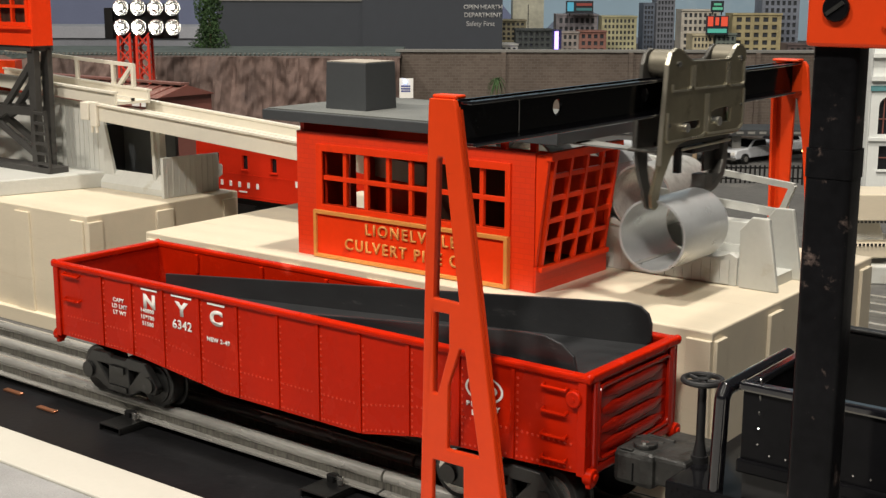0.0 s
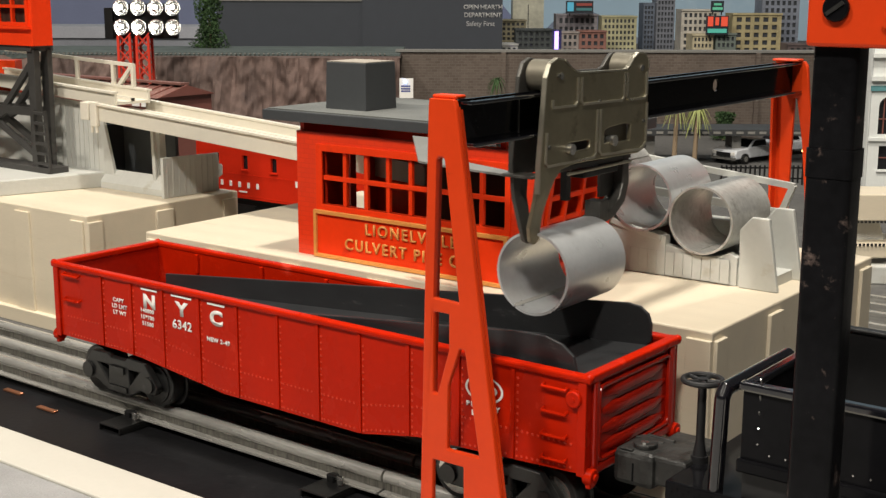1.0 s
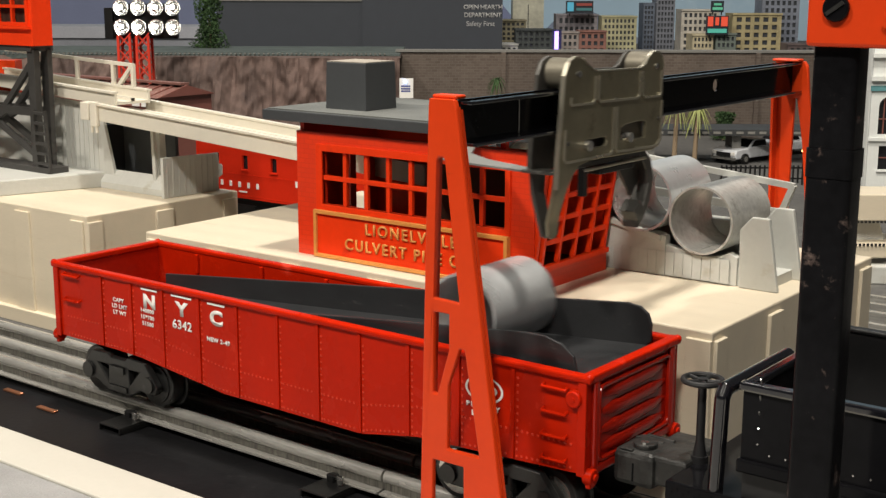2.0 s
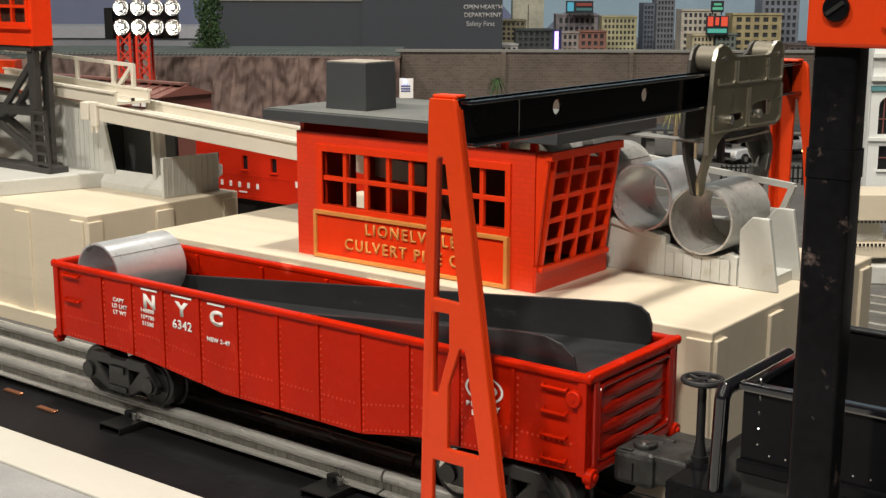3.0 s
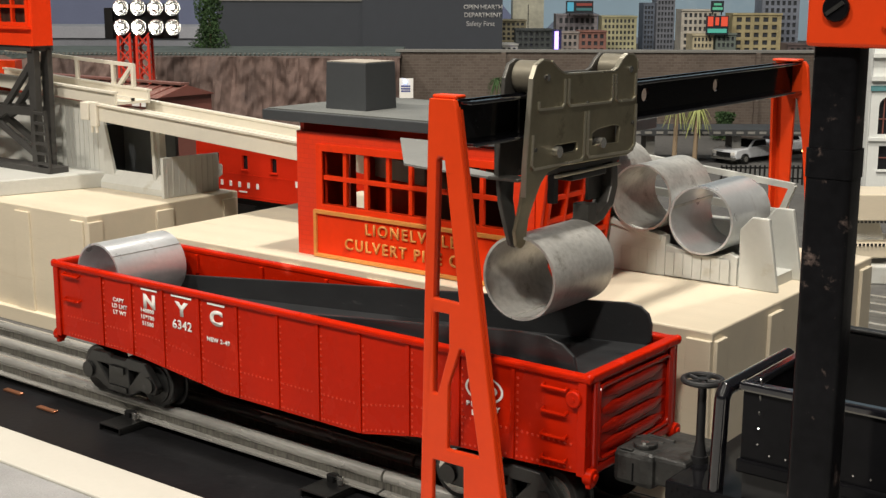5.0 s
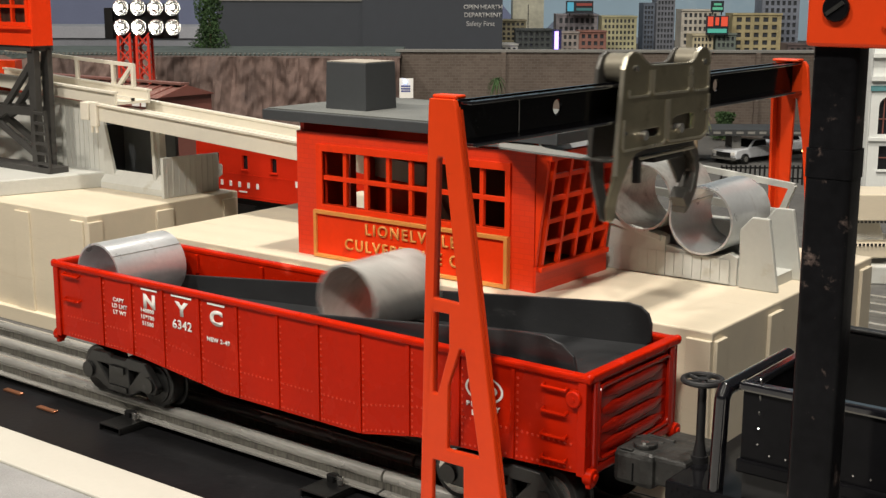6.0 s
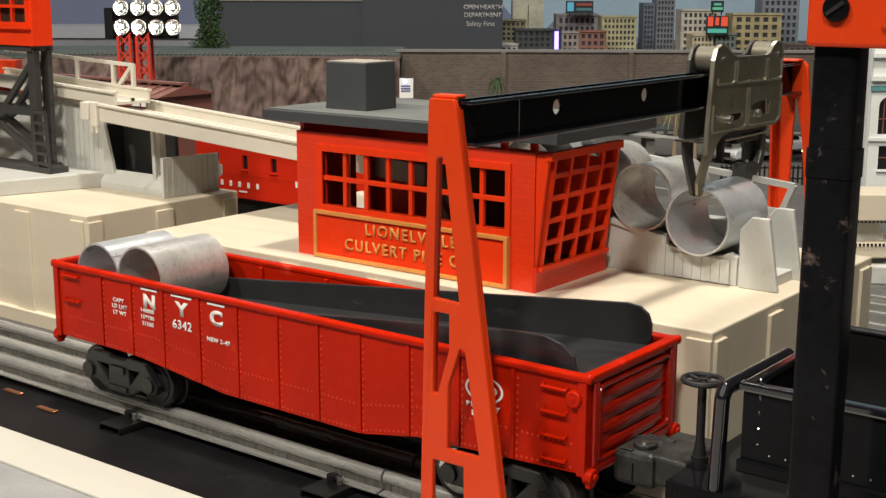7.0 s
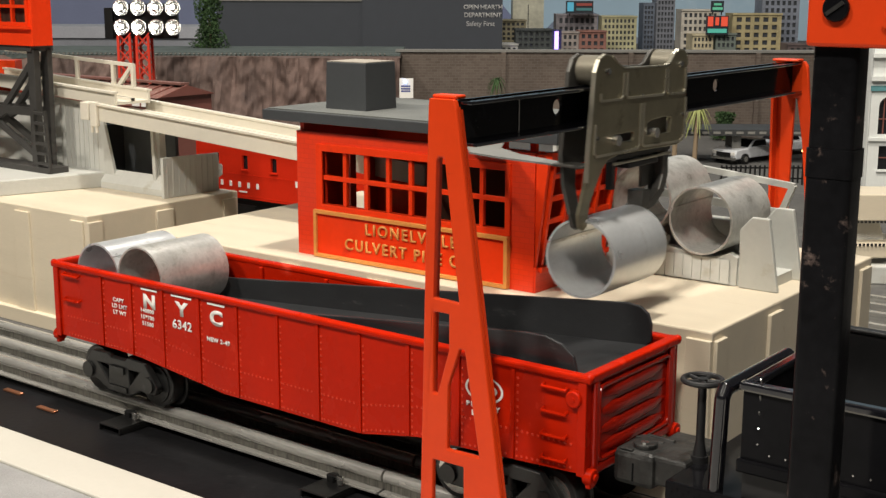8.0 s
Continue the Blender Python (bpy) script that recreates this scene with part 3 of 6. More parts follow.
# ---- black lattice tower with the red cabin ----
def lattice_tower():
    t = thing("signal_tower", "red plastic cabin on a dark lattice steel tower", "tower", (-0.44, 0.119, 0.0640))
    x0, x1, y0, y1 = -0.4760, -0.4030, 0.1150, 0.1230
    zb, zt, c1 = 0.0640, 0.1272, -0.3960
    for x, y in ((x0, y0), (x1, y0), (x0, y1), (x1, y1)):
        s = 1 if x == x1 else -1
        bm = bmesh.new()
        strut(bm, (x, y, zb), (x + 0.0010 * s, y, zt), 0.0058, 0.0030)
        part("leg", bm, TOWER_DARK, t, bevel=0.0004)
    for y in (y0, y1):
        bm = bmesh.new()
        strut(bm, (x1, y, 0.0720), (x0 + 0.020, y, 0.0970), 0.0030, 0.002)
        strut(bm, (x1, y, 0.1210), (x1 - 0.030, y, 0.0930), 0.0032, 0.002)
        strut(bm, (x0, y, 0.0720), (x1 - 0.020, y, 0.0970), 0.0030, 0.002)
        strut(bm, (x0, y, 0.1210), (x0 + 0.030, y, 0.0930), 0.0030, 0.002)
        strut(bm, (x0, y, 0.0950), (x1, y, 0.0950), 0.0042, 0.002)
        part("cross_bracing", bm, TOWER_DARK, t)
    bm = bmesh.new()
    for x in (-0.4000, -0.3900):
        strut(bm, (x + 0.0010, y0 - 0.003, zb), (x - 0.0010, y0 - 0.003, 0.0965), 0.0013, 0.0013)
    for k in range(6):
        z = 0.0690 + 0.0052 * k
        strut(bm, (-0.3995 - 0.0003 * k, y0 - 0.003, z), (-0.3893 - 0.0003 * k, y0 - 0.003, z), 0.0015, 0.0013)
    part("ladder", bm, TOWER_DARK, t)
    part("base_frame", cube(x0 - 0.004, -0.3885, y0 - 0.004, y1, zb, zb + 0.0030), TOWER_DARK, t, bevel=0.0004)
    part("cabin_deck", cube(x0 - 0.004, c1 - 0.004, y0 - 0.003, y1 + 0.003, zt - 0.001, zt + 0.002), TOWER_DARK, t, bevel=0.0003)
    c = part("cabin_wall", plate_with_holes([(x0 - 0.002, zt + 0.002), (c1, zt + 0.002), (c1 + 0.0015, 0.178), (x0 - 0.002, 0.178)], [[(x0 + 0.008, 0.1410), (c1 - 0.0040, 0.1410), (c1 - 0.0040, 0.173), (x0 + 0.008, 0.173)]], "y", y0 - 0.004, y0 - 0.002), HOUSE_RED, t)
    for k in range(5):
        x = c1 - 0.0165 - 0.0125 * k
        part("glazing_bar", cube(x - 0.0008, x + 0.0008, y0 - 0.0043, y0 - 0.0025, 0.1410, 0.173), HOUSE_RED, c)
    for z in (0.1490, 0.1570, 0.1650):
        part("glazing_bar", cube(x0 + 0.008, c1 - 0.0040, y0 - 0.0045, y0 - 0.0027, z - 0.0008, z + 0.0008), HOUSE_RED, c)
    part("window_trim", plate_with_holes([(x0 + 0.006, 0.1392), (c1 - 0.0022, 0.1392), (c1 - 0.0022, 0.1748), (x0 + 0.006, 0.1748)], [[(x0 + 0.008, 0.1410), (c1 - 0.0040, 0.1410), (c1 - 0.0040, 0.173), (x0 + 0.008, 0.173)]], "y", y0 - 0.0050, y0 - 0.004), HOUSE_RED, c)
    part("cabin_sill", cube(x0 + 0.004, c1 - 0.0010, y0 - 0.0060, y0 - 0.004, 0.1376, 0.1391), HOUSE_RED, c)
    part("cabin_side", cube(c1 - 0.002, c1, y0 - 0.002, y1, zt + 0.002, 0.178), HOUSE_RED, t)
    # back of the cabin coloured dark for the shade inside
    part("cabin_back", cube(x0, c1 - 0.002, y1 - 0.002, y1, zt + 0.002, 0.178), SHADED_IN, t)
    part("cabin_roof", cube(x0 - 0.006, c1 + 0.006, y0 - 0.010, y1 + 0.006, 0.178, 0.182), ROOF, t)
    return t


TOWER_DARK = mat("dark_grey_tower_plastic", (0.040, 0.038, 0.036), 0.5, var=0.2, bump=0.1)
lattice_tower()

# ---- travelling crane: legs, beam, trolley ----
def crane_frame():
    t = thing("crane_gantry", "orange steel gantry with black beam over the track", "gantry", (-0.0315, -0.017, TABLE))

    def leg(y, name="leg"):
        s = 1.0
        outer = [(-0.0438, TABLE), (-0.0118, TABLE), (-0.0312, 0.1292), (-0.0318, 0.1312), (-0.0402, 0.1312), (-0.0405, 0.1292)]
        holes = [[(-0.0386, 0.0772), (-0.0300, 0.0768), (-0.0349, 0.1145), (-0.0355, 0.1156), (-0.0371, 0.1156), (-0.0377, 0.1145)],
                 [(-0.0386, 0.0732), (-0.0388, 0.0500), (-0.0373, 0.0500), (-0.0334, 0.0632), (-0.0334, 0.0732)],
                 [(-0.0338, 0.0347), (-0.0230, 0.0347), (-0.0281, 0.0640), (-0.0298, 0.0640), (-0.0336, 0.0530)],
                 [(-0.0388, 0.0306), (-0.0390, 0.0030), (-0.0280, 0.0030), (-0.0283, 0.0306)]]
        ob = part(name, plate_with_holes(outer, holes, "y", y - 0.0009, y + 0.0009), ORANGE, t, bevel=0.0005)
        return ob

    near = leg(-0.0170)
    part("leg_flange", prismed([(-0.0438, TABLE), (-0.0430, TABLE), (-0.0397, 0.1292), (-0.0405, 0.1292)], "y", -0.0161, -0.0120), ORANGE, near)
    part("leg_flange", prismed([(-0.0118, TABLE), (-0.0128, TABLE), (-0.0320, 0.1292), (-0.0312, 0.1292)], "y", -0.0161, -0.0150), ORANGE, near)
    part("leg_cap", cube(-0.0398, -0.0318, -0.0170, -0.0125, 0.1312, 0.1322), ORANGE, near, bevel=0.0004)
    rear = part("leg", plate_with_holes([(-0.0345, TABLE), (-0.0110, TABLE), (-0.0250, 0.1292), (-0.0262, 0.1312), (-0.0385, 0.1312), (-0.0380, 0.1180)],
                                        [[(-0.0285, 0.0040), (-0.0160, 0.0040), (-0.0232, 0.0760), (-0.0256, 0.0985), (-0.0288, 0.1165), (-0.0297, 0.1165), (-0.0302, 0.0700)]], "y", 0.2051, 0.2069), ORANGE, t, bevel=0.0005)
    part("leg_flange", prismed([(-0.0348, TABLE), (-0.0338, TABLE), (-0.0372, 0.1292), (-0.0382, 0.1292)], "y", 0.2010, 0.2051), ORANGE, rear)
    part("leg_cap", cube(-0.0378, -0.0270, 0.2000, 0.2060, 0.1312, 0.1322), ORANGE, rear, bevel=0.0004)
    # I-beam: web with round holes, two flanges
    holes = []
    for y in (0.0312, 0.0840, 0.1360):
        holes.append([(y + 0.0024 * math.cos(2 * math.pi * k / 14), 0.1258 + 0.0023 * math.sin(2 * math.pi * k / 14)) for k in range(14)])
    beam = part("beam_web", plate_with_holes([(-0.0160, 0.1196), (0.2050, 0.1196), (0.2050, 0.1312), (-0.0160, 0.1312)], holes, "x", -0.0319, -0.0311), BLACK, t, "black enamelled beam with round holes")
    part("beam_flange", cube(-0.0338, -0.0273, -0.0160, 0.2050, 0.1298, 0.1308), BLACK_SHINE, beam, bevel=0.0003)
    part("beam_flange", cube(-0.0338, -0.0268, -0.0150, 0.2050, 0.1188, 0.1198), BLACK_SHINE, beam, bevel=0.0003)
    # thin bright strip standing in for a reflection on the web
    for y in (0.0110,):
        part("beam_glint", cube(-0.0311, -0.0308, y - 0.0002, y + 0.0002, 0.1200, 0.1296), STEEL, beam)
    return t


crane_frame()


def plate_outline(side):
    """Cast side plate of the trolley in (y, z), from the bolt."""
    top = [(-0.0118, 0.1352), (-0.0098, 0.1390), (-0.0062, 0.1404), (-0.0025, 0.1398), (0.0005, 0.1378), (0.0040, 0.1362), (0.0060, 0.1358),
           (0.0325, 0.1353), (0.0345, 0.1360), (0.0375, 0.1386), (0.0405, 0.1401), (0.0440, 0.1398), (0.0462, 0.1380), (0.0468, 0.1350)]
    low = [(0.0470, 0.1120), (0.0455, 0.1100), (0.0416, 0.1090), (0.0032, 0.1096), (-0.0030, 0.1088), (-0.0066, 0.1060), (-0.0086, 0.1010)]
    finger = [(-0.0094, 0.0960), (-0.0090, 0.0920), (-0.0092, 0.0888), (-0.0115, 0.0876), (-0.0136, 0.0886), (-0.0150, 0.0930), (-0.0150, 0.1010), (-0.0146, 0.1110)]
    return top + low + finger


ARM = mat("pale_grey_arm_plastic", (0.185, 0.185, 0.175), 0.5, var=0.1, bump=0.1)


def crane_trolley():
    t = thing("crane_trolley", "olive cast-metal crane trolley with rollers and pipe hooks", "trolley")
    t.matrix_basis = pose(-0.0315, 0.0, 0.0)
    slot = [(0.0 + 0.0058 + 0.0052 * sx + 0.0014 * math.cos(a), 0.1146 + 0.0014 * math.sin(a)) for sx, a in
            [(1, -1.2), (1, -0.4), (1, 0.4), (1, 1.2), (-1, 1.9), (-1, 2.7), (-1, 3.6), (-1, 4.4)]]
    win = [(0.0206, 0.1140), (0.0360, 0.1136), (0.0366, 0.1184), (0.0330, 0.1190), (0.0240, 0.1186), (0.0206, 0.1178)]
    for x, holes in ((0.0060, [slot, win]), (-0.0033, [win])):
        bm = plate_with_holes(plate_outline(1), holes, "x", x - 0.0007, x + 0.0007)
        # the finger bends in towards the middle
        for v in bm.verts:
            if v.co.z < 0.1080 and v.co.y < 0.004:
                k = min(1.0, (0.1080 - v.co.z) / 0.0190)
                k = k * k * (3 - 2 * k)
                v.co.x += (0.0 - x) * 0.78 * k + 0.0014 * k
        p = part("side_plate", bm, CAST if x > 0 else HOOK_DARK, t, local=True, bevel=0.0004)
        if x > 0:
            plate = p
    # raised ribs of the plate's panels, in brighter metal to paint their edge highlights
    def panel(pts, n):
        bm = bmesh.new()
        for a, b in zip(pts, pts[1:]):
            strut(bm, (0.0067, *a), (0.0067, *b), 0.0007, 0.0009, (1, 0, 0))
        part("panel_rib", bm, CAST_EDGE, plate, local=True)

    panel([(-0.0090, 0.1290), (-0.0090, 0.1268), (0.0030, 0.1266), (0.0042, 0.1276), (0.0045, 0.1345)], 0)
    panel([(0.0065, 0.1345), (0.0063, 0.1275), (0.0072, 0.1267), (0.0300, 0.1263), (0.0312, 0.1272), (0.0314, 0.1345)], 1)
    panel([(0.0330, 0.1345), (0.0332, 0.1270), (0.0345, 0.1262), (0.0440, 0.1260), (0.0452, 0.1270), (0.0452, 0.1340)], 2)
    panel([(-0.0118, 0.1200), (-0.0124, 0.1115), (-0.0112, 0.1104), (0.0142, 0.1105), (0.0152, 0.1115), (0.0158, 0.1245)], 3)
    panel([(0.0176, 0.1245), (0.0172, 0.1118), (0.0185, 0.1108), (0.0425, 0.1102), (0.0455, 0.1120), (0.0458, 0.1245)], 4)
    # brighter outline along the front and top edge
    bm = bmesh.new()
    edge = [(0.0468, 0.1350), (0.0462, 0.1380), (0.0440, 0.1398), (0.0405, 0.1401), (0.0375, 0.1386), (0.0345, 0.1360), (0.0325, 0.1353), (0.0060, 0.1358), (0.0040, 0.1362), (0.0005, 0.1378), (-0.0025, 0.1398), (-0.0062, 0.1404), (-0.0098, 0.1390), (-0.0118, 0.1352), (-0.0146, 0.1110), (-0.0148, 0.1030)]
    for a, b in zip(edge, edge[1:]):
        strut(bm, (0.0060, *a), (0.0060, *b), 0.0005, 0.0013, (1, 0, 0))
    part("bright_edge", bm, CAST_EDGE, plate, local=True)
    for y in (-0.0048, 0.0418):
        r = part("roller", rodded((-0.0024, y, 0.1354), (0.0048, y, 0.1354), 0.0046, 24), ROLLER, t, local=True, smooth=True, bevel=0.0004)
        part("roller_axle", rodded((-0.0044, y, 0.1354), (0.0072, y, 0.1354), 0.0010, 10), STEEL, r, local=True)
    for y, z in ((0.0, 0.1143), (0.0242, 0.1146)):
        part("pin", rodded((0.0042, y, z), (0.0084, y, z), 0.0016, 16), STEEL, t, local=True, smooth=True)
    for y, z in ((-0.0060, 0.1355), (0.0425, 0.1355), (-0.0104, 0.1158), (0.0440, 0.1190), (0.0168, 0.1268)):
        part("rivet", rodded((0.0062, y, z), (0.0072, y, z), 0.0006, 8), HOOK_DARK, t, local=True)
    part("link_bar", cube(-0.0040, 0.0040, 0.0000, 0.0420, 0.1072, 0.1088), HOOK_DARK, t, local=True, bevel=0.0003)
    part("slide_bar", cube(0.0042, 0.0052, 0.0035, 0.0405, 0.1060, 0.1069), CAST_EDGE, t, local=True, bevel=0.0002)
    part("slide_block", cube(-0.0020, 0.0046, 0.0130, 0.0330, 0.1040, 0.1059), BLACK_SATIN, t, local=True, bevel=0.0004)
    part("slider_plate", cube(0.0032, 0.0042, 0.0190, 0.0385, 0.1100, 0.1215), ROLLER, t, "dark inner slider plate", local=True, bevel=0.0002)
    part("link_lever", cube(-0.0010, 0.0012, 0.0085, 0.0108, 0.0975, 0.1080), BLACK_SATIN, t, local=True)
    part("cross_shelf", cube(-0.0050, 0.0053, -0.0165, -0.0105, 0.1072, 0.1082), HOOK_DARK, t, local=True, bevel=0.0003)
    part("shelf_wall", cube(-0.0052, -0.0040, -0.0130, 0.0300, 0.1068, 0.1180), HOOK_DARK, t, local=True)
    part("top_plate", cube(-0.0026, 0.0053, 0.0060, 0.0325, 0.1318, 0.1335), CAST, t, local=True)
    part("pull_arm", prismed([(-0.0830, 0.0405), (-0.0405, -0.0098), (-0.0271, -0.0132), (-0.0040, -0.0165), (-0.0040, -0.0110), (-0.0256, -0.0035), (-0.0386, 0.0052), (-0.0600, 0.0400)], "z", 0.1074, 0.1080), ARM, t, "pale grey flat pull arm", local=True)
    hook = part("rear_hook", prismed([(0.0042, 0.0010), (0.0008, 0.0010), (0.0010, -0.0085), (-0.0012, -0.0130), (-0.0065, -0.0158), (-0.0140, -0.0170), (-0.0150, -0.0192), (-0.0100, -0.0196), (-0.0035, -0.0182), (0.0026, -0.0142), (0.0048, -0.0085)], "x", -0.0026, 0.0030), HOOK_DARK, t, "dark steel swinging hook", local=True, bevel=0.0004)
    part("hook_web", cube(-0.0014, -0.0004, -0.0075, 0.0008, -0.0120, 0.0010), HOOK_DARK, hook, local=True)
    part("hook_pad", cube(-0.0020, 0.0036, -0.0138, -0.0088, -0.0180, -0.0122), HOOK_DARK, hook, local=True, bevel=0.0003)
    hook.matrix_basis = pose(0.0012, 0.0362, 0.1080)
    return t, hook


TROLLEY, REAR_HOOK = crane_trolley()


# ---- culvert pipes ----
PIPE_R, PIPE_L = 0.01235, 0.0326


def culvert_pipe(material, label, seam):
    t = thing("culvert_pipe", label, "pipe", group="culvert pipes")
    bm = bmesh.new()
    n, wall = 56, 0.00075
    gap = 0.02
    ring = []
    for k in range(n + 1):
        a = seam + gap + (2 * math.pi - 2 * gap) * k / n
        ring.append([bm.verts.new((r * math.cos(a), y, r * math.sin(a))) for r, y in
                     ((PIPE_R, -PIPE_L / 2), (PIPE_R, PIPE_L / 2), (PIPE_R - wall, PIPE_L / 2), (PIPE_R - wall, -PIPE_L / 2))])
    for p, q in zip(ring, ring[1:]):
        for i in range(4):
            bm.faces.new((p[i], p[(i + 1) % 4], q[(i + 1) % 4], q[i]))
    bm.faces.new(ring[0])
    bm.faces.new(ring[-1][::-1])
    bmesh.ops.recalc_face_normals(bm, faces=list(bm.faces))
    body = part("tube", bm, material, t, local=True, smooth=True)
    bm = bmesh.new()
    r = PIPE_R - 0.0004
    box(bm, -0.0006, 0.0006, -PIPE_L / 2 + 0.0001, PIPE_L / 2 - 0.0001, r - 0.0006, r - 0.0001)
    bm.transform(Matrix.Rotation(math.pi / 2 - seam, 4, "Y"))
    part("seam", bm, ZINC_WORN, body, local=True)
    return t


PIPES = [culvert_pipe(ZINC, "smooth zinc-plated steel culvert pipe", 4.2),
         culvert_pipe(ZINC_WORN, "worn dull galvanised culvert pipe with seam", 0.25),
         culvert_pipe(ZINC, "zinc-plated steel culvert pipe with scuffed seam", 0.55),
         culvert_pipe(ZINC_WORN, "worn dull galvanised culvert pipe", 2.6),
         culvert_pipe(ZINC_WORN, "scuffed galvanised culvert pipe waiting on the rack", 3.9),
         culvert_pipe(ZINC, "zinc-plated culvert pipe waiting on the rack", 5.0)]


# ---- red gondola ----
GW, GL, GT = 0.0504, 0.2350, 0.0578
INNER_POSTS = (-0.2096, -0.1733, -0.1400, -0.1050, -0.0690, -0.0330)


def gondola():
    t = thing("gondola_car", "glossy red toy gondola car with white lettering", "rail car", (0, 0, 0), LEAN)
    belly = [(-GL, 0.0295), (-0.2000, 0.0292), (-0.1860, 0.0287), (-0.1430, 0.0238), (-0.0815, 0.0234), (-0.0590, 0.0274), (-0.0350, 0.0282), (0.0, 0.0297)]
    side = belly + [(0.0, GT - 0.0012), (-GL, GT - 0.0012)]
    ribs = (-0.2075, -0.1906, -0.1735, -0.1547, -0.1360, -0.1171, -0.0992, -0.0816, -0.0622, -0.0434, -0.0241)

    def bottom(x):
        for (xa, za), (xb, zb) in zip(belly, belly[1:]):
            if xa <= x <= xb:
                return za + (zb - za) * (x - xa) / (xb - xa)
        return 0.0295

    for y, s in ((0.0, 1), (GW, -1)):
        w = part("side_wall", prismed(side, "y", y, y + 0.0018 * s), RED, t, local=True)
        part("top_rail", cube(-GL - 0.0010, 0.0010, min(y - 0.0012 * s, y + 0.0022 * s), max(y - 0.0012 * s, y + 0.0022 * s), GT - 0.0020, GT), RED, w, local=True, bevel=0.0006)
        for x in ribs:
            part("rib", cube(x - 0.0007, x + 0.0007, min(y - 0.0006 * s, y), max(y - 0.0006 * s, y), bottom(x) + 0.0003, GT - 0.0020), RED, w, local=True, bevel=0.0002)
        bm = bmesh.new()
        def stud(x, z):
            rod(bm, (x, y - 0.00024 * s, z), (x, y + 0.0002 * s, z), 0.00036, 6, 0.00048)
        for i, x in enumerate(ribs):
            z = bottom(x) + 0.0012
            while z < GT - 0.004:
                stud(x + 0.0015, z)
                z += 0.0021
        x = -0.228
        while x < -0.004:
            if all(abs(x - r) > 0.0016 for r in ribs):
                stud(x, bottom(x) + 0.0013)
                stud(x, 0.0375 if x < -0.21 or x > -0.022 else min(0.0375, bottom(x) + 0.0095))
            x += 0.0018
        # glint on the rivets comes from their paler red
        part("rivets", bm, RED_CATCHLIGHT, w, local=True, kind="stuff")
        for xa, xb, zs in ((-0.0138, -0.0062, (0.0528, 0.0458, 0.0390, 0.0322)), (-GL + 0.0060, -GL + 0.0150, (0.0535, 0.0440))):
            for z in zs:
                bm = bent([(xa, y, z + 0.0006), (xa, y - 0.0014 * s, z), (xb, y - 0.0014 * s, z), (xb, y, z + 0.0006)], 0.00045, 8)
                part("grab_iron", bm, RED, w, local=True, smooth=True)
        for x in (-0.0012, -GL + 0.0012):
            part("corner_post", cube(x - 0.0014, x + 0.0014, min(y - 0.0009 * s, y), max(y - 0.0009 * s, y), 0.0290, GT - 0.002), RED, w, local=True, bevel=0.0003)
    for x in INNER_POSTS:
        part("inner_post", cube(x - 0.0008, x + 0.0008, GW - 0.0030, GW - 0.0018, 0.0480, GT - 0.0022), RED, t, local=True, bevel=0.0003)
    part("pole_pocket", rodded((-0.0036, 0.0002, 0.0508), (-0.0036, -0.0018, 0.0508), 0.0027, 20, 0.0023), RED, t, local=True, smooth=True, bevel=0.0003)
    part("pocket_stud", rodded((-0.0036, -0.0017, 0.0508), (-0.0036, -0.0021, 0.0508), 0.0007, 10), RED, t, local=True)
    for x, s in ((0.0, -1), (-GL, 1)):
        e = part("end_wall", cube(min(x, x + 0.0018 * s), max(x, x + 0.0018 * s), 0.0018, GW - 0.0018, 0.0295, GT - 0.0012), RED_GLOSS, t, local=True)
        part("end_rail", cube(min(x - 0.0014 * s, x + 0.0022 * s), max(x - 0.0014 * s, x + 0.0022 * s), -0.0010, GW + 0.0010, GT - 0.0022, GT + 0.0002), RED, e, local=True, bevel=0.0006)
        for z in (0.0352, 0.0404, 0.0456, 0.0508):
            bm = bmesh.new()
            rings = []
            for yy, k in ((0.0062, 0.02), (0.0100, 0.45), (0.0150, 1.0), (GW - 0.0150, 1.0), (GW - 0.0100, 0.45), (GW - 0.0062, 0.02)):
                rings.append([bm.verts.new((x - 0.0014 * s * k * math.sin(math.pi * j / 8), yy, z - 0.0021 * (0.35 + 0.65 * k) * math.cos(math.pi * j / 8))) for j in range(9)])
            for p, q in zip(rings, rings[1:]):
                for j in range(8):
                    bm.faces.new((p[j], p[j + 1], q[j + 1], q[j]))
            bmesh.ops.recalc_face_normals(bm, faces=list(bm.faces))
            part("corrugation", bm, RED_GLOSS, e, local=True, smooth=True)
        rim, hole = [], []
        for cy, cz, a0 in ((GW - 0.0072, GT - 0.0062, 0), (0.0072, GT - 0.0062, 90), (0.0072, 0.0345, 180), (GW - 0.0072, 0.0345, 270)):
            for k in range(5):
                c, d = math.cos(radians(a0 + 22.5 * k)), math.sin(radians(a0 + 22.5 * k))
                rim.append((cy + 0.0026 * c, cz + 0.0026 * d))
                hole.append((cy + 0.0014 * c, cz + 0.0014 * d))
        part("panel_frame", plate_with_holes(rim, [hole], "x", x, x - 0.0013 * s), RED_GLOSS, e, local=True, bevel=0.0004)
        for y in (0.0002, GW - 0.0002):
            bm = bmesh.new()
            bmesh.ops.create_uvsphere(bm, u_segments=12, v_segments=8, radius=0.0013, matrix=Matrix.Translation((x - 0.0005 * s, y, GT - 0.0006)))
            part("corner_knob", bm, RED, e, local=True, smooth=True)
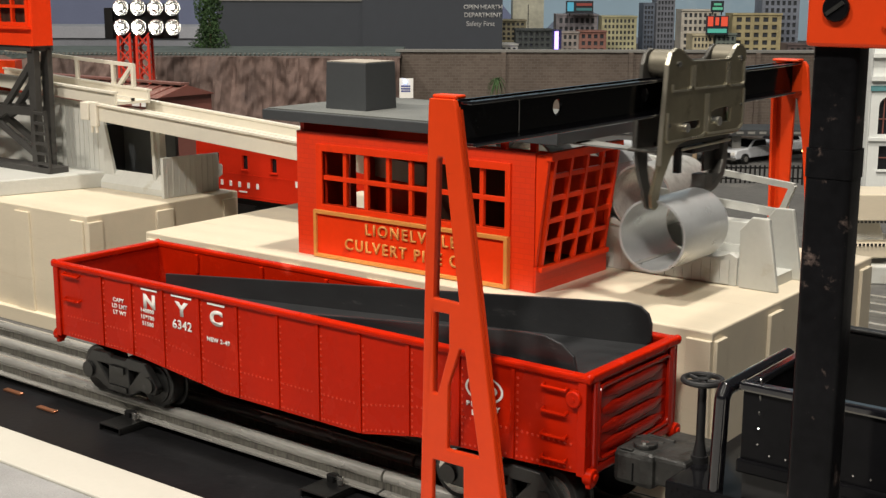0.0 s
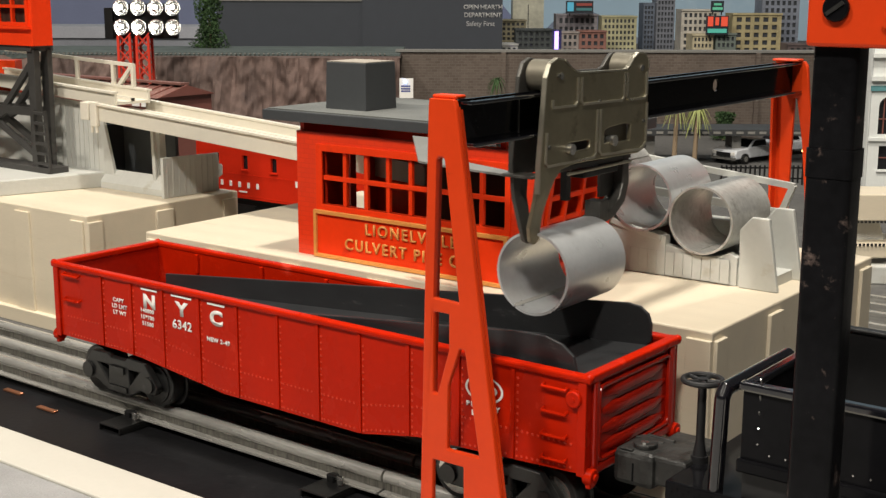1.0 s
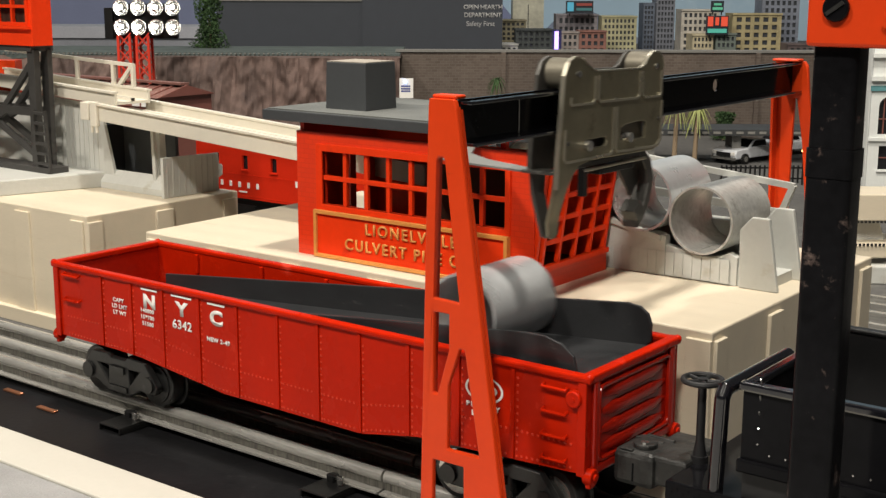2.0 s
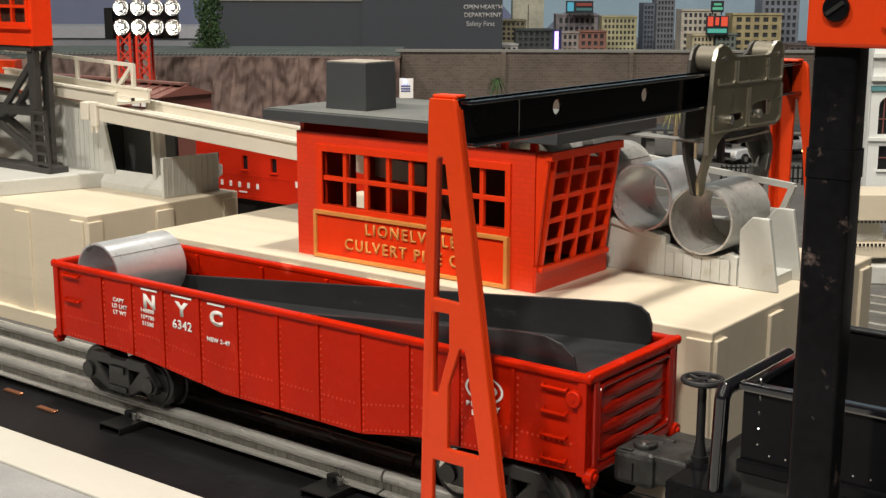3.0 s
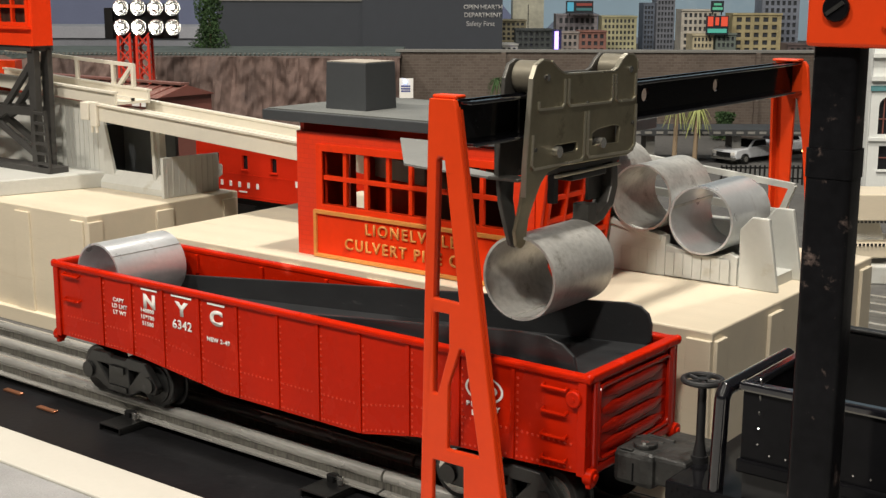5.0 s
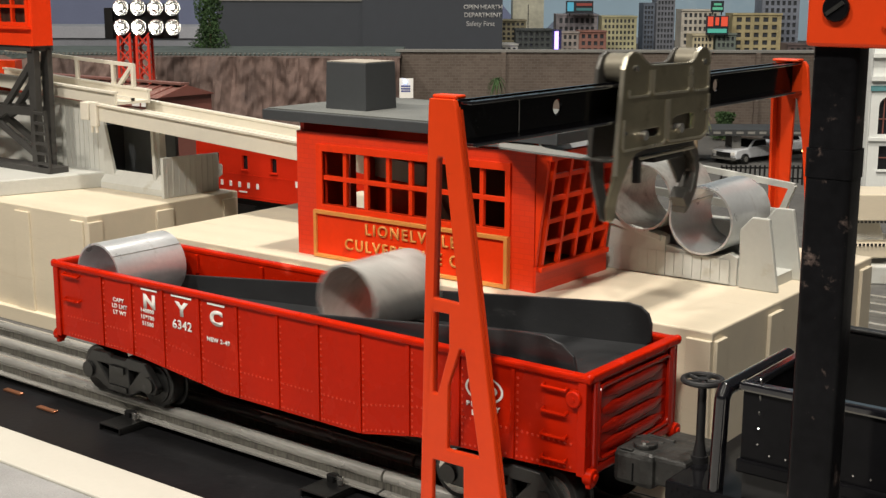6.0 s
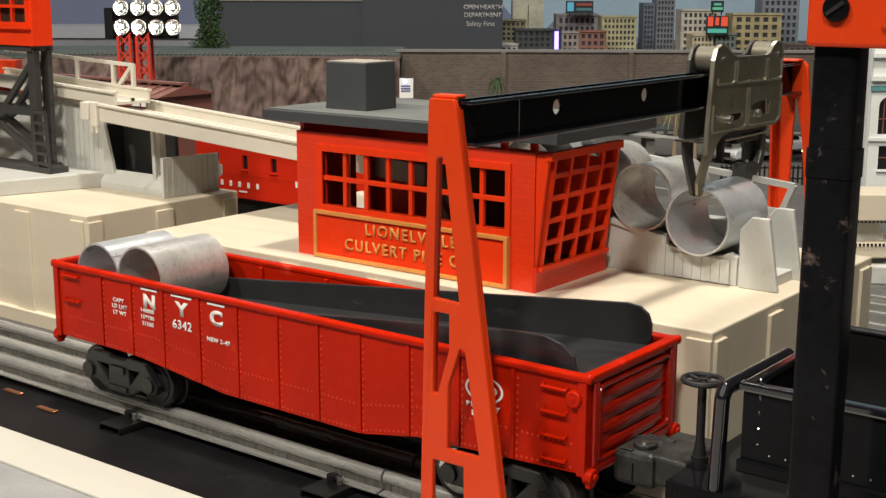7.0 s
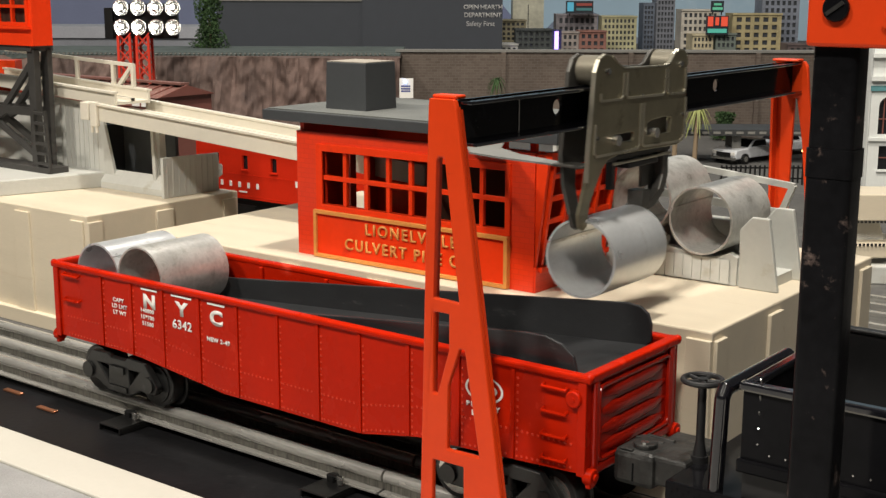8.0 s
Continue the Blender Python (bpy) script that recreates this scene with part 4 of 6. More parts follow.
        for y in (0.0022, GW - 0.0048):
            part("end_post", cube(min(x - 0.0014 * s, x), max(x - 0.0014 * s, x), y, y + 0.0026, 0.0300, GT - 0.002), RED_GLOSS, e, local=True, bevel=0.0009)
        part("end_sill", cube(min(x - 0.0012 * s, x), max(x - 0.0012 * s, x), 0.0010, GW - 0.001, 0.0290, 0.0316), RED_GLOSS, e, local=True, bevel=0.0005)
        for y in (0.0005, GW - 0.0005):
            yy = y + (0.0008 if y < 0.02 else -0.0008)
            bm = rodded((x + 0.0006 * s, yy, 0.0290), (x - 0.0022 * s, yy, 0.0290), 0.0024, 18)
            rod(bm, (x - 0.0020 * s, yy, 0.0290), (x - 0.0028 * s, yy, 0.0290), 0.0011, 12)
            box(bm, min(x, x - 0.0016 * s), max(x, x - 0.0016 * s), yy - 0.0014, yy + 0.0014, 0.0258, 0.0300)
            part("step_lug", bm, RED, e, local=True, smooth=True, bevel=0.0003)
    part("car_floor", cube(-GL + 0.0018, -0.0018, 0.0018, GW - 0.0018, 0.0300, 0.0318), RED, t, local=True)
    part("underframe", cube(-GL + 0.012, -0.012, 0.0120, 0.0390, 0.0235, 0.0300), BLACK_SATIN, t, local=True, bevel=0.0006)
    # lettering
    ink = (90, 0, 0)
    Y = -0.00024
    for text, h, x, z, sp, bold in (("N", 0.0052, -0.1803, 0.0504, 1, 0.055), ("Y", 0.0052, -0.1632, 0.0503, 1, 0.055), ("C", 0.0055, -0.1457, 0.0500, 1, 0.055),
                                    ("6342", 0.0034, -0.1632, 0.0446, 1.08, 0.03), ("CAPY", 0.0016, -0.1975, 0.0483, 1.15, 0.045), ("LD LMT", 0.0016, -0.1970, 0.0460, 1.15, 0.045),
                                    ("LT WT", 0.0016, -0.1970, 0.0436, 1.15, 0.045), ("140000", 0.0016, -0.1815, 0.0468, 1.15, 0.045), ("158700", 0.0016, -0.1815, 0.0444, 1.15, 0.045),
                                    ("51500", 0.0016, -0.1815, 0.0420, 1.15, 0.045), ("NEW 2-49", 0.0017, -0.1450, 0.0421, 1.15, 0.045), ("BUILT BY", 0.0018, -0.0343, 0.0421, 1.2, 0.045)):
        part("lettering", words(text, h, 0.00006, (x, Y, z), ink, sp, bold, 1.3 if len(text) == 1 else 1.08), WHITE_INK, t, "white printed letters", local=True)
    for x, w in ((-0.1803, 0.0085), (-0.1632, 0.0105), (-0.1457, 0.0085)):
        part("lettering", cube(x - w / 2, x + w / 2, Y - 0.00012, Y, 0.0543, 0.0549), WHITE_INK, t, local=True)
    for r, tall in ((0.0067, 0.0041), (0.0046, 0.0022)):
        bm = bmesh.new()
        for k in range(32):
            a, b = 2 * math.pi * k / 32, 2 * math.pi * (k + 1) / 32
            vs = [bm.verts.new((-0.0341 + q * math.cos(c), Y, 0.0473 + (tall - (r - q) * 0.75) * math.sin(c))) for q, c in ((r, a), (r, b), (r - 0.0008, b), (r - 0.0008, a))]
            bm.faces.new(vs)
        part("roundel", bm, WHITE_INK, t, "white printed roundel", local=True)
    for k in (-2, -1, 0, 1, 2):
        part("printed_bar", cube(-0.0343 + 0.0018 * k - 0.0005, -0.0343 + 0.0018 * k + 0.0005, Y - 0.00006, Y, 0.0389, 0.0405), WHITE_INK, t, local=True)
    for k in (-1, 0, 1):
        part("roundel", cube(-0.0341 + 0.0019 * k - 0.0004, -0.0341 + 0.0019 * k + 0.0004, Y - 0.00006, Y, 0.0463, 0.0483), WHITE_INK, t, local=True)
    # trucks
    for xc in (-0.2010, -0.0305):
        tr = part("truck", cube(xc - 0.004, xc + 0.004, 0.0080, 0.0424, 0.0150, 0.0232), BLACK_CAST, t, "black die-cast four-wheel truck", local=True, bevel=0.0005)
        for y in (0.0022, 0.0462):
            frame_pts = [(xc - 0.0215, 0.0180), (xc - 0.0150, 0.0262), (xc - 0.0055, 0.0266), (xc - 0.004, 0.0255), (xc + 0.004, 0.0255), (xc + 0.0055, 0.0266), (xc + 0.0150, 0.0262), (xc + 0.0215, 0.0180),
                         (xc + 0.0200, 0.0150), (xc + 0.0120, 0.0150), (xc + 0.0060, 0.0120), (xc - 0.0060, 0.0120), (xc - 0.0120, 0.0150), (xc - 0.0200, 0.0150)]
            wins = [[(xc - 0.0115, 0.0220), (xc - 0.0055, 0.0220), (xc - 0.0060, 0.0160)], [(xc + 0.0055, 0.0220), (xc + 0.0115, 0.0220), (xc + 0.0060, 0.0160)]]
            sf = part("side_frame", plate_with_holes(frame_pts, wins, "y", y - 0.0014, y + 0.0014), BLACK_CAST, tr, local=True, bevel=0.0005)
            o = -0.0016 if y < 0.02 else 0.0016
            bm = bmesh.new()
            for x in (xc - 0.0170, xc + 0.0170):
                rod(bm, (x, y, 0.0185), (x, y + o * 1.5, 0.0185), 0.0030, 12)
            box(bm, xc - 0.0040, xc + 0.0040, min(y, y + o * 1.5), max(y, y + o * 1.5), 0.0200, 0.0225)
            box(bm, xc - 0.0050, xc + 0.0050, min(y, y + o * 1.3), max(y, y + o * 1.3), 0.0130, 0.0150)
            part("journal_casting", bm, BLACK_CAST, tr, local=True, smooth=True)
        for x in (xc - 0.0165, xc + 0.0165):
            for y in (0.0075, 0.0425):
                d = 1 if y < 0.02 else -1
                bm = rodded((x, y - 0.0025 * d, 0.0180), (x, y + 0.0030 * d, 0.0180), 0.0088, 28)
                rod(bm, (x, y + 0.0030 * d, 0.0180), (x, y + 0.0042 * d, 0.0180), 0.0102, 28)
                wh = part("wheel", bm, BLACK_CAST, tr, "dark metal flanged wheel", local=True, smooth=True, bevel=0.0004)
                part("wheel_rim", rodded((x, y - 0.0029 * d, 0.0180), (x, y - 0.0024 * d, 0.0180), 0.0070, 24), STEEL if xc > -0.1 else BLACK_CAST, wh, local=True)
            part("axle", rodded((x, 0.004, 0.0180), (x, 0.0464, 0.0180), 0.0012, 8), BLACK_CAST, tr, local=True)
    return t


gondola()


def unloading_ramp():
    """Trough that lies in the gondola and lets the pipes roll to its far end."""
    t = thing("rolling_ramp", "dark grey plastic sloping trough inside the gondola", "ramp", (0, 0, 0), LEAN)

    def fz(x):
        return 0.0421 + 0.071 * (x + 0.1956)

    x0, x1, y0, y1 = -0.2240, -0.0050, 0.0056, 0.0450
    part("trough_floor", prismed([(x0, fz(x0) - 0.0010), (x1, fz(x1) - 0.0010), (x1, fz(x1)), (x0, fz(x0))], "y", y0, y1), RAMP, t, local=True)
    hx = (x1 - 0.008, x1 - 0.0035, x1 - 0.0008, x1)
    for y in (y0, y1 - 0.0012):
        hr = 0.0118 if y > 0.02 else 0.0095
        top = [(x1, fz(x1) + 0.001), (x1, fz(x1) + hr * 0.55), (x1 - 0.0012, fz(x1) + hr * 0.80), (x1 - 0.0040, fz(x1) + hr * 0.96), (x1 - 0.0085, fz(x1) + hr), (x0, fz(x0) + hr * 0.55)]
        if y < 0.02:
            top = [(x1 - 0.002, fz(x1) + 0.0002), (x1 - 0.0032, fz(x1) + hr * 0.50), (x1 - 0.0070, fz(x1) + hr * 0.80), (x1 - 0.0125, fz(x1) + hr * 0.95), (x1 - 0.0190, fz(x1) + hr * 0.95), (x0, fz(x0) + hr * 0.55)]
        part("trough_side", prismed([(x0, fz(x0) - 0.0005), (x1 - 0.002, fz(x1) - 0.0005)] + top, "y", y, y + 0.0012), RAMP, t, local=True, bevel=0.0003)
    part("ramp_foot", cube(-0.030, -0.027, y0 + 0.002, y1 - 0.002, 0.0318, fz(-0.0285) - 0.001), RAMP, t, local=True)
    return t


unloading_ramp()


# ---- black car behind the gondola ----
def black_car():
    t = thing("work_car", "gloss black toy work car with brake stand", "rail car", (0, 0, 0), LEAN)
    kw = dict(local=True)
    deck = part("deck", cube(0.0235, 0.1900, 0.0010, 0.0490, 0.0275, 0.0338), BLACK, t, bevel=0.0005, **kw)
    bm = bmesh.new()
    for k in range(12):
        rod(bm, (0.0255 + 0.0016 * k, 0.0006, 0.0312 + 0.0010 * (k % 2)), (0.0255 + 0.0016 * k, 0.0012, 0.0312 + 0.0010 * (k % 2)), 0.0003, 6)
    part("rivets", bm, BLACK, deck, kind="stuff", **kw)
    part("draft_gear", cube(0.0095, 0.0240, 0.0120, 0.0350, 0.0265, 0.0348), COUPLER, t, bevel=0.0010, **kw)
    k = part("coupler", cube(0.0022, 0.0150, 0.0105, 0.0270, 0.0250, 0.0352), COUPLER, t, "worn grey-black knuckle coupler", bevel=0.0018, **kw)
    part("knuckle", rodded((0.0092, 0.0165, 0.0350), (0.0092, 0.0165, 0.0366), 0.0034, 16), COUPLER, k, bevel=0.0004, **kw)
    part("knuckle_rivet", rodded((0.0098, 0.0150, 0.0364), (0.0098, 0.0150, 0.0372), 0.0012, 10), STEEL, k, **kw)
    bm = bmesh.new()
    for y0, xa, xb in ((0.0112, 0.0040, 0.0080), (0.0215, 0.0032, 0.0120), (0.0245, 0.0050, 0.0138)):
        box(bm, xa, xb, y0, y0 + 0.0014, 0.0350, 0.0355)
    part("knuckle_ridge", bm, COUPLER, k, bevel=0.0004, **kw)
    part("shank_slot", cube(0.0085, 0.0090, 0.0103, 0.0106, 0.0268, 0.0320), BLACK, k, **kw)
    # tub
    x0, x1, y0, y1, z0, z1 = 0.0440, 0.1880, 0.0010, 0.0490, 0.0420, 0.0637
    body = part("near_side", cube(x0, x1, y0, y0 + 0.0016, z0, z1), BLACK, t, bevel=0.0003, **kw)
    part("far_side", cube(x0, x1, y1 - 0.0016, y1, z0, 0.0690), BLACK_SATIN, t, bevel=0.0003, **kw)
    part("end_side", cube(x0, x0 + 0.0016, y0 + 0.0016, y1 - 0.0016, z0, z1 - 0.001), BLACK, t, bevel=0.0003, **kw)
    part("tub_floor", cube(x0 + 0.0016, x1, y0 + 0.0016, y1 - 0.0016, z0, z0 + 0.002), BLACK_SATIN, t, **kw)
    part("side_rim", cube(x0 - 0.0008, x1, y0 - 0.0012, y0 + 0.0020, z1 - 0.0012, z1 + 0.0012), BLACK_SHINE, t, bevel=0.0007, **kw)
    part("end_rim", cube(x0 - 0.0008, x0 + 0.0022, y0 + 0.002, y1, z1 - 0.0012, z1 + 0.0008), BLACK_SHINE, t, bevel=0.0006, **kw)
    part("far_rim", cube(x0, x1, y1 - 0.0022, y1 + 0.0010, 0.0690, 0.0702), BLACK_SATIN, t, bevel=0.0004, **kw)
    part("side_sill", cube(x0 - 0.0006, x1, y0 - 0.0014, y0 + 0.0010, z0 - 0.0006, z0 + 0.0030), BLACK, t, bevel=0.0006, **kw)
    part("lower_body", cube(x0, x1, y0 + 0.002, y1 - 0.002, 0.0338, z0), BLACK_SATIN, t, **kw)
    bm = bmesh.new()
    for i in range(5):
        rod(bm, (x0 + 0.0046, y0 - 0.0004, z0 + 0.0075 + 0.0042 * i), (x0 + 0.0046, y0 + 0.0004, z0 + 0.0075 + 0.0036 * i), 0.00026, 6)
    for i in range(16):
        rod(bm, (x0 + 0.0078 + 0.0042 * i, y0 - 0.0004, z0 + 0.0052), (x0 + 0.0078 + 0.0042 * i, y0 + 0.0004, z0 + 0.0052), 0.00026, 6)
    part("rivets", bm, STEEL, body, kind="stuff", **kw)
    # hand rail across the end
    pts = [(0.0366, 0.0035, 0.0332), (0.0374, 0.0035, 0.0585), (0.0374, 0.0052, 0.0605), (0.0374, 0.0440, 0.0605), (0.0374, 0.0460, 0.0585), (0.0366, 0.0460, 0.0332)]
    part("hand_rail", bent(pts, 0.0020, 16), BLACK_SHINE, t, "gloss black bent hand rail", smooth=True, **kw)
    # brake stand
    bx, by = 0.0246, 0.0185
    st = part("brake_stand", rodded((bx, by, 0.0338), (bx, by, 0.0565), 0.0012, 12), BLACK_SATIN, t, smooth=True, **kw)
    bm = rodded((bx, by, 0.0338), (bx, by, 0.0358), 0.0024, 14)
    rod(bm, (bx, by, 0.0358), (bx, by, 0.0400), 0.0019, 12, 0.0012)
    part("stand_foot", bm, BLACK_SATIN, st, smooth=True, **kw)
    bm = bmesh.new()
    n, R, r = 28, 0.0052, 0.0008
    grid = [[bm.verts.new((bx + (R + r * math.cos(v)) * math.cos(u), by + (R + r * math.cos(v)) * math.sin(u), 0.0570 + r * math.sin(v)))
             for v in [2 * math.pi * j / 8 for j in range(8)]] for u in [2 * math.pi * i / n for i in range(n)]]
    for i in range(n):
        for j in range(8):
            bm.faces.new((grid[i][j], grid[(i + 1) % n][j], grid[(i + 1) % n][(j + 1) % 8], grid[i][(j + 1) % 8]))
    for i in range(5):
        a = 2 * math.pi * i / 5 + 0.3
        rod(bm, (bx, by, 0.0566), (bx + R * math.cos(a), by + R * math.sin(a), 0.0570), 0.0006, 8)
    rod(bm, (bx, by, 0.0555), (bx, by, 0.0575), 0.0014, 10)
    part("brake_wheel", bm, BLACK_SATIN, st, smooth=True, **kw)
    for xc in (0.066, 0.160):
        tr = part("truck", cube(xc - 0.012, xc + 0.012, 0.0020, 0.0480, 0.0150, 0.0250), BLACK_CAST, t, bevel=0.001, **kw)
        for x in (xc - 0.0165, xc + 0.0165):
            for y in (0.0050, 0.0400):
                part("wheel", rodded((x, y, 0.0180), (x, y + 0.0055, 0.0180), 0.0088, 24), BLACK_CAST, tr, smooth=True, **kw)
    return t


black_car()


# ---- black post with the red block, front ----
def crane_post():
    t = thing("gantry_post", "scuffed black steel post with orange-red head block", "post", (0.074, -0.025, TABLE))
    def tube(x0, x1, y0, y1, r=0.0015):
        pts = []
        for cx, cy, a0 in ((x1 - r, y0 + r, -90), (x1 - r, y1 - r, 0), (x0 + r, y1 - r, 90), (x0 + r, y0 + r, 180)):
            pts += [(cx + r * math.cos(radians(a0 + 18 * k)), cy + r * math.sin(radians(a0 + 18 * k))) for k in range(6)]
        return pts

    part("lower_tube", prismed(tube(0.0682, 0.0779, -0.0300, -0.0222), "z", TABLE, 0.1216), BLACK_WORN, t, smooth=True)
    part("collar", prismed(tube(0.0680, 0.0781, -0.0302, -0.0220), "z", 0.1217, 0.1277), BLACK_WORN, t, smooth=True)
    part("upper_tube", prismed(tube(0.0683, 0.0778, -0.0299, -0.0223), "z", 0.1277, 0.1500), BLACK_WORN, t, smooth=True)
    h = part("head_block", cube(0.0675, 0.1350, -0.0320, -0.0170, 0.1485, 0.1800), ORANGE, t, "orange-red painted head block", bevel=0.0008)
    bm = rodded((0.0737, -0.0318, 0.1562), (0.0737, -0.0332, 0.1562), 0.0027, 22)
    s = part("screw", bm, BLACK, h, "black slotted screw", smooth=True, bevel=0.0004)
    bm = bmesh.new()
    strut(bm, (0.0720, -0.0333, 0.1550), (0.0754, -0.0333, 0.1574), 0.0008, 0.0005)
    part("screw_slot", bm, COUPLER, s)
    part("head_button", rodded((0.0842, -0.0318, 0.1535), (0.0842, -0.0330, 0.1535), 0.0011, 12), ORANGE, h, smooth=True)
    return t


crane_post()

# ---- trains on the back tracks ----
CAB_RED = mat("caboose_red_plastic", (0.56, 0.022, 0.006), 0.42, var=0.08, bump=0.03, spec=0.15)
BOX_BROWN = mat("brown_boxcar_plastic", (0.20, 0.075, 0.060), 0.5, var=0.12, bump=0.1)
BOX_ROOF = mat("dusty_brown_roof", (0.19, 0.088, 0.072), 0.6, var=0.15, bump=0.15)
WINDOW_DARK = mat("dark_window_glass", (0.012, 0.012, 0.014), 0.12, var=0.2, bump=0)


def caboose():
    t = thing("caboose", "red toy caboose with small square windows", "rail car", (-0.38, 0.2440, 0.0090))
    x0, x1, y0, y1, z0, z1 = -0.4257, -0.285, 0.2440, 0.2940, 0.0345, 0.0700
    wins = [(-0.4080, 0.0050), (-0.3835, 0.0050), (-0.3595, 0.0050), (-0.3355, 0.0050)]
    holes = [[(x - 0.0024, 0.0522), (x + 0.0024, 0.0522), (x + 0.0024, 0.0605), (x - 0.0024, 0.0605)] for x, w in wins]
    side = part("side_wall", plate_with_holes([(x0, z0), (x1, z0), (x1, z1), (x0, z1)], holes, "y", y0, y0 + 0.0015), CAB_RED, t)
    for x, w in wins:
        f = part("window", cube(x - 0.0030, x + 0.0030, y0 + 0.0015, y0 + 0.0022, 0.0518, 0.0610), WINDOW_DARK, side)
        part("sill", cube(x - 0.0031, x + 0.0031, y0 - 0.0008, y0 + 0.0004, 0.0512, 0.0520), CAB_RED, f)
    part("far_wall", cube(x0, x1, y1 - 0.0015, y1, z0, z1), CAB_RED, t)
    part("end_wall", cube(x0, x0 + 0.0015, y0 + 0.0015, y1 - 0.0015, z0, z1), CAB_RED, t)
    part("end_wall", cube(x1 - 0.0015, x1, y0 + 0.0015, y1 - 0.0015, z0, z1), CAB_RED, t)
    part("roof", prismed([(y0 - 0.002, z1), (y1 + 0.002, z1), ((y0 + y1) / 2 + 0.012, z1 + 0.0035), ((y0 + y1) / 2 - 0.012, z1 + 0.0035)], "x", x0 - 0.002, x1 + 0.006), CAB_RED, t)
    bm = bmesh.new()
    x = x0 + 0.003
    while x < x1:
        rod(bm, (x, y0 - 0.0004, 0.0490), (x, y0, 0.0490), 0.00035, 5)
        rod(bm, (x, y0 - 0.0004, 0.0362), (x, y0, 0.0362), 0.00035, 5)
        x += 0.0022
    part("rivets", bm, CAB_RED, side, kind="stuff")
    for k in range(5):
        x = -0.4045 + 0.0076 * k
        part("lettering_bar", cube(x, x + 0.0020, y0 - 0.0003, y0, 0.0412, 0.0444), WHITE_INK, side, "white printed bar")
    part("lettering_bar", cube(-0.3420, -0.3385, y0 - 0.0003, y0, 0.0452, 0.0488), WHITE_INK, side, "white printed bar")
    part("lettering_bar", cube(-0.3890, -0.3820, y0 - 0.0003, y0, 0.0362 + 0.0020, 0.0390), WHITE_INK, side, "white printed bar")
    part("underframe", cube(x0, x1, y0 + 0.004, y1 - 0.004, 0.0300, z0), BLACK_SATIN, t)
    for xc in (-0.396, -0.315):
        tr = part("truck", cube(xc - 0.018, xc + 0.018, y0 + 0.002, y1 - 0.002, 0.0140, 0.0300), BLACK_CAST, t)
        for x in (xc - 0.0165, xc + 0.0165):
            part("wheel", rodded((x, y0 + 0.004, 0.0180), (x, y1 - 0.004, 0.0180), 0.0088, 20), BLACK_CAST, tr)
    return t


caboose()


def boxcar():
    t = thing("boxcar", "brown toy boxcar with ribbed roof and ladder", "rail car", (-0.52, 0.3100, 0.0090))
    x0, x1, y0, y1, z0, z1 = -0.705, -0.5240, 0.2980, 0.3480, 0.0330, 0.0830
    part("body", cube(x0, x1, y0, y1, z0, z1), BOX_BROWN, t, bevel=0.0005)
    r = part("roof", prismed([(y0 - 0.0015, z1), (y1 + 0.0015, z1), ((y0 + y1) / 2, z1 + 0.0065)], "x", x0 - 0.001, x1 + 0.001), BOX_ROOF, t)
    for k in range(16):
        x = x0 + 0.006 + 0.0118 * k
        part("roof_rib", prismed([(y0 - 0.0012, z1 + 0.0004), (y1 + 0.0012, z1 + 0.0004), ((y0 + y1) / 2, z1 + 0.0078)], "x", x - 0.0006, x + 0.0006), BOX_BROWN, r)
    part("roof_walk", cube(x0, x1, (y0 + y1) / 2 - 0.004, (y0 + y1) / 2 + 0.004, z1 + 0.0078, z1 + 0.0092), BOX_ROOF, t)
    for k in range(12):
        z = z0 + 0.003 + 0.0040 * k
        part("side_board", cube(x0 + 0.002, x1 - 0.002, y0 - 0.0008, y0, z, z + 0.0030), BOX_BROWN, t)
    for k in range(7):
        part("end_rung", cube(x1, x1 + 0.0014, y0 + 0.004, y0 + 0.014, z0 + 0.005 + 0.0065 * k, z0 + 0.0062 + 0.0065 * k), BOX_BROWN, t)
    part("lettering_bar", cube(x1 - 0.026, x1 - 0.018, y0 - 0.0012, y0 - 0.0008, 0.0765, 0.0795), WHITE_INK, t, "white printed bar")
    part("lettering_bar", cube(x1 - 0.016, x1 - 0.006, y0 - 0.0012, y0 - 0.0008, 0.0765, 0.0795), WHITE_INK, t, "white printed bar")
    for xc in (x0 + 0.035, x1 - 0.035):
        part("truck", cube(xc - 0.022, xc + 0.022, y0 + 0.003, y1 - 0.003, 0.0090, z0), BLACK_CAST, t)
    return t


boxcar()
for y in (0.2690, 0.3230):
    t = thing("back_track", "toy railway track under the parked cars", "track", (-0.6, y, TABLE), kind="structure")
    part("roadbed", cube(-1.3, 0.1, y - 0.030, y + 0.024, TABLE, 0.0010), BOARD_BLACK, t)
    for o in (-0.016, 0.0, 0.016):
        part("rail", cube(-1.3, 0.1, y + o - 0.0018, y + o + 0.0018, 0.0010, 0.0090), RAIL, t)


# ---- back scene: rock face, brick wall, works, city and sky ----
ROCK = mat("reddish_rock", (0.120, 0.080, 0.068), 0.85, var=0.65, scale=14, fine=120, bump=0.7, stain=(0.060, 0.042, 0.040), stain_amount=0.35, stain_scale=30, stretch=(1.2, 1.2, 0.8))
BRICKWALL = brick_mat("brown_brick_wall", ((0.20, 0.155, 0.125), (0.15, 0.112, 0.090)), (0.215, 0.18, 0.155), 0.0066, 0.0030, 0.5, 0.85)
WORKS = mat("slate_grey_works_wall", (0.042, 0.048, 0.060), 0.75, var=0.10, scale=6, fine=60, bump=0.05)
WORKS_TEXT = mat("faded_white_lettering", (0.42, 0.42, 0.42), 0.8, var=0.15, bump=0)
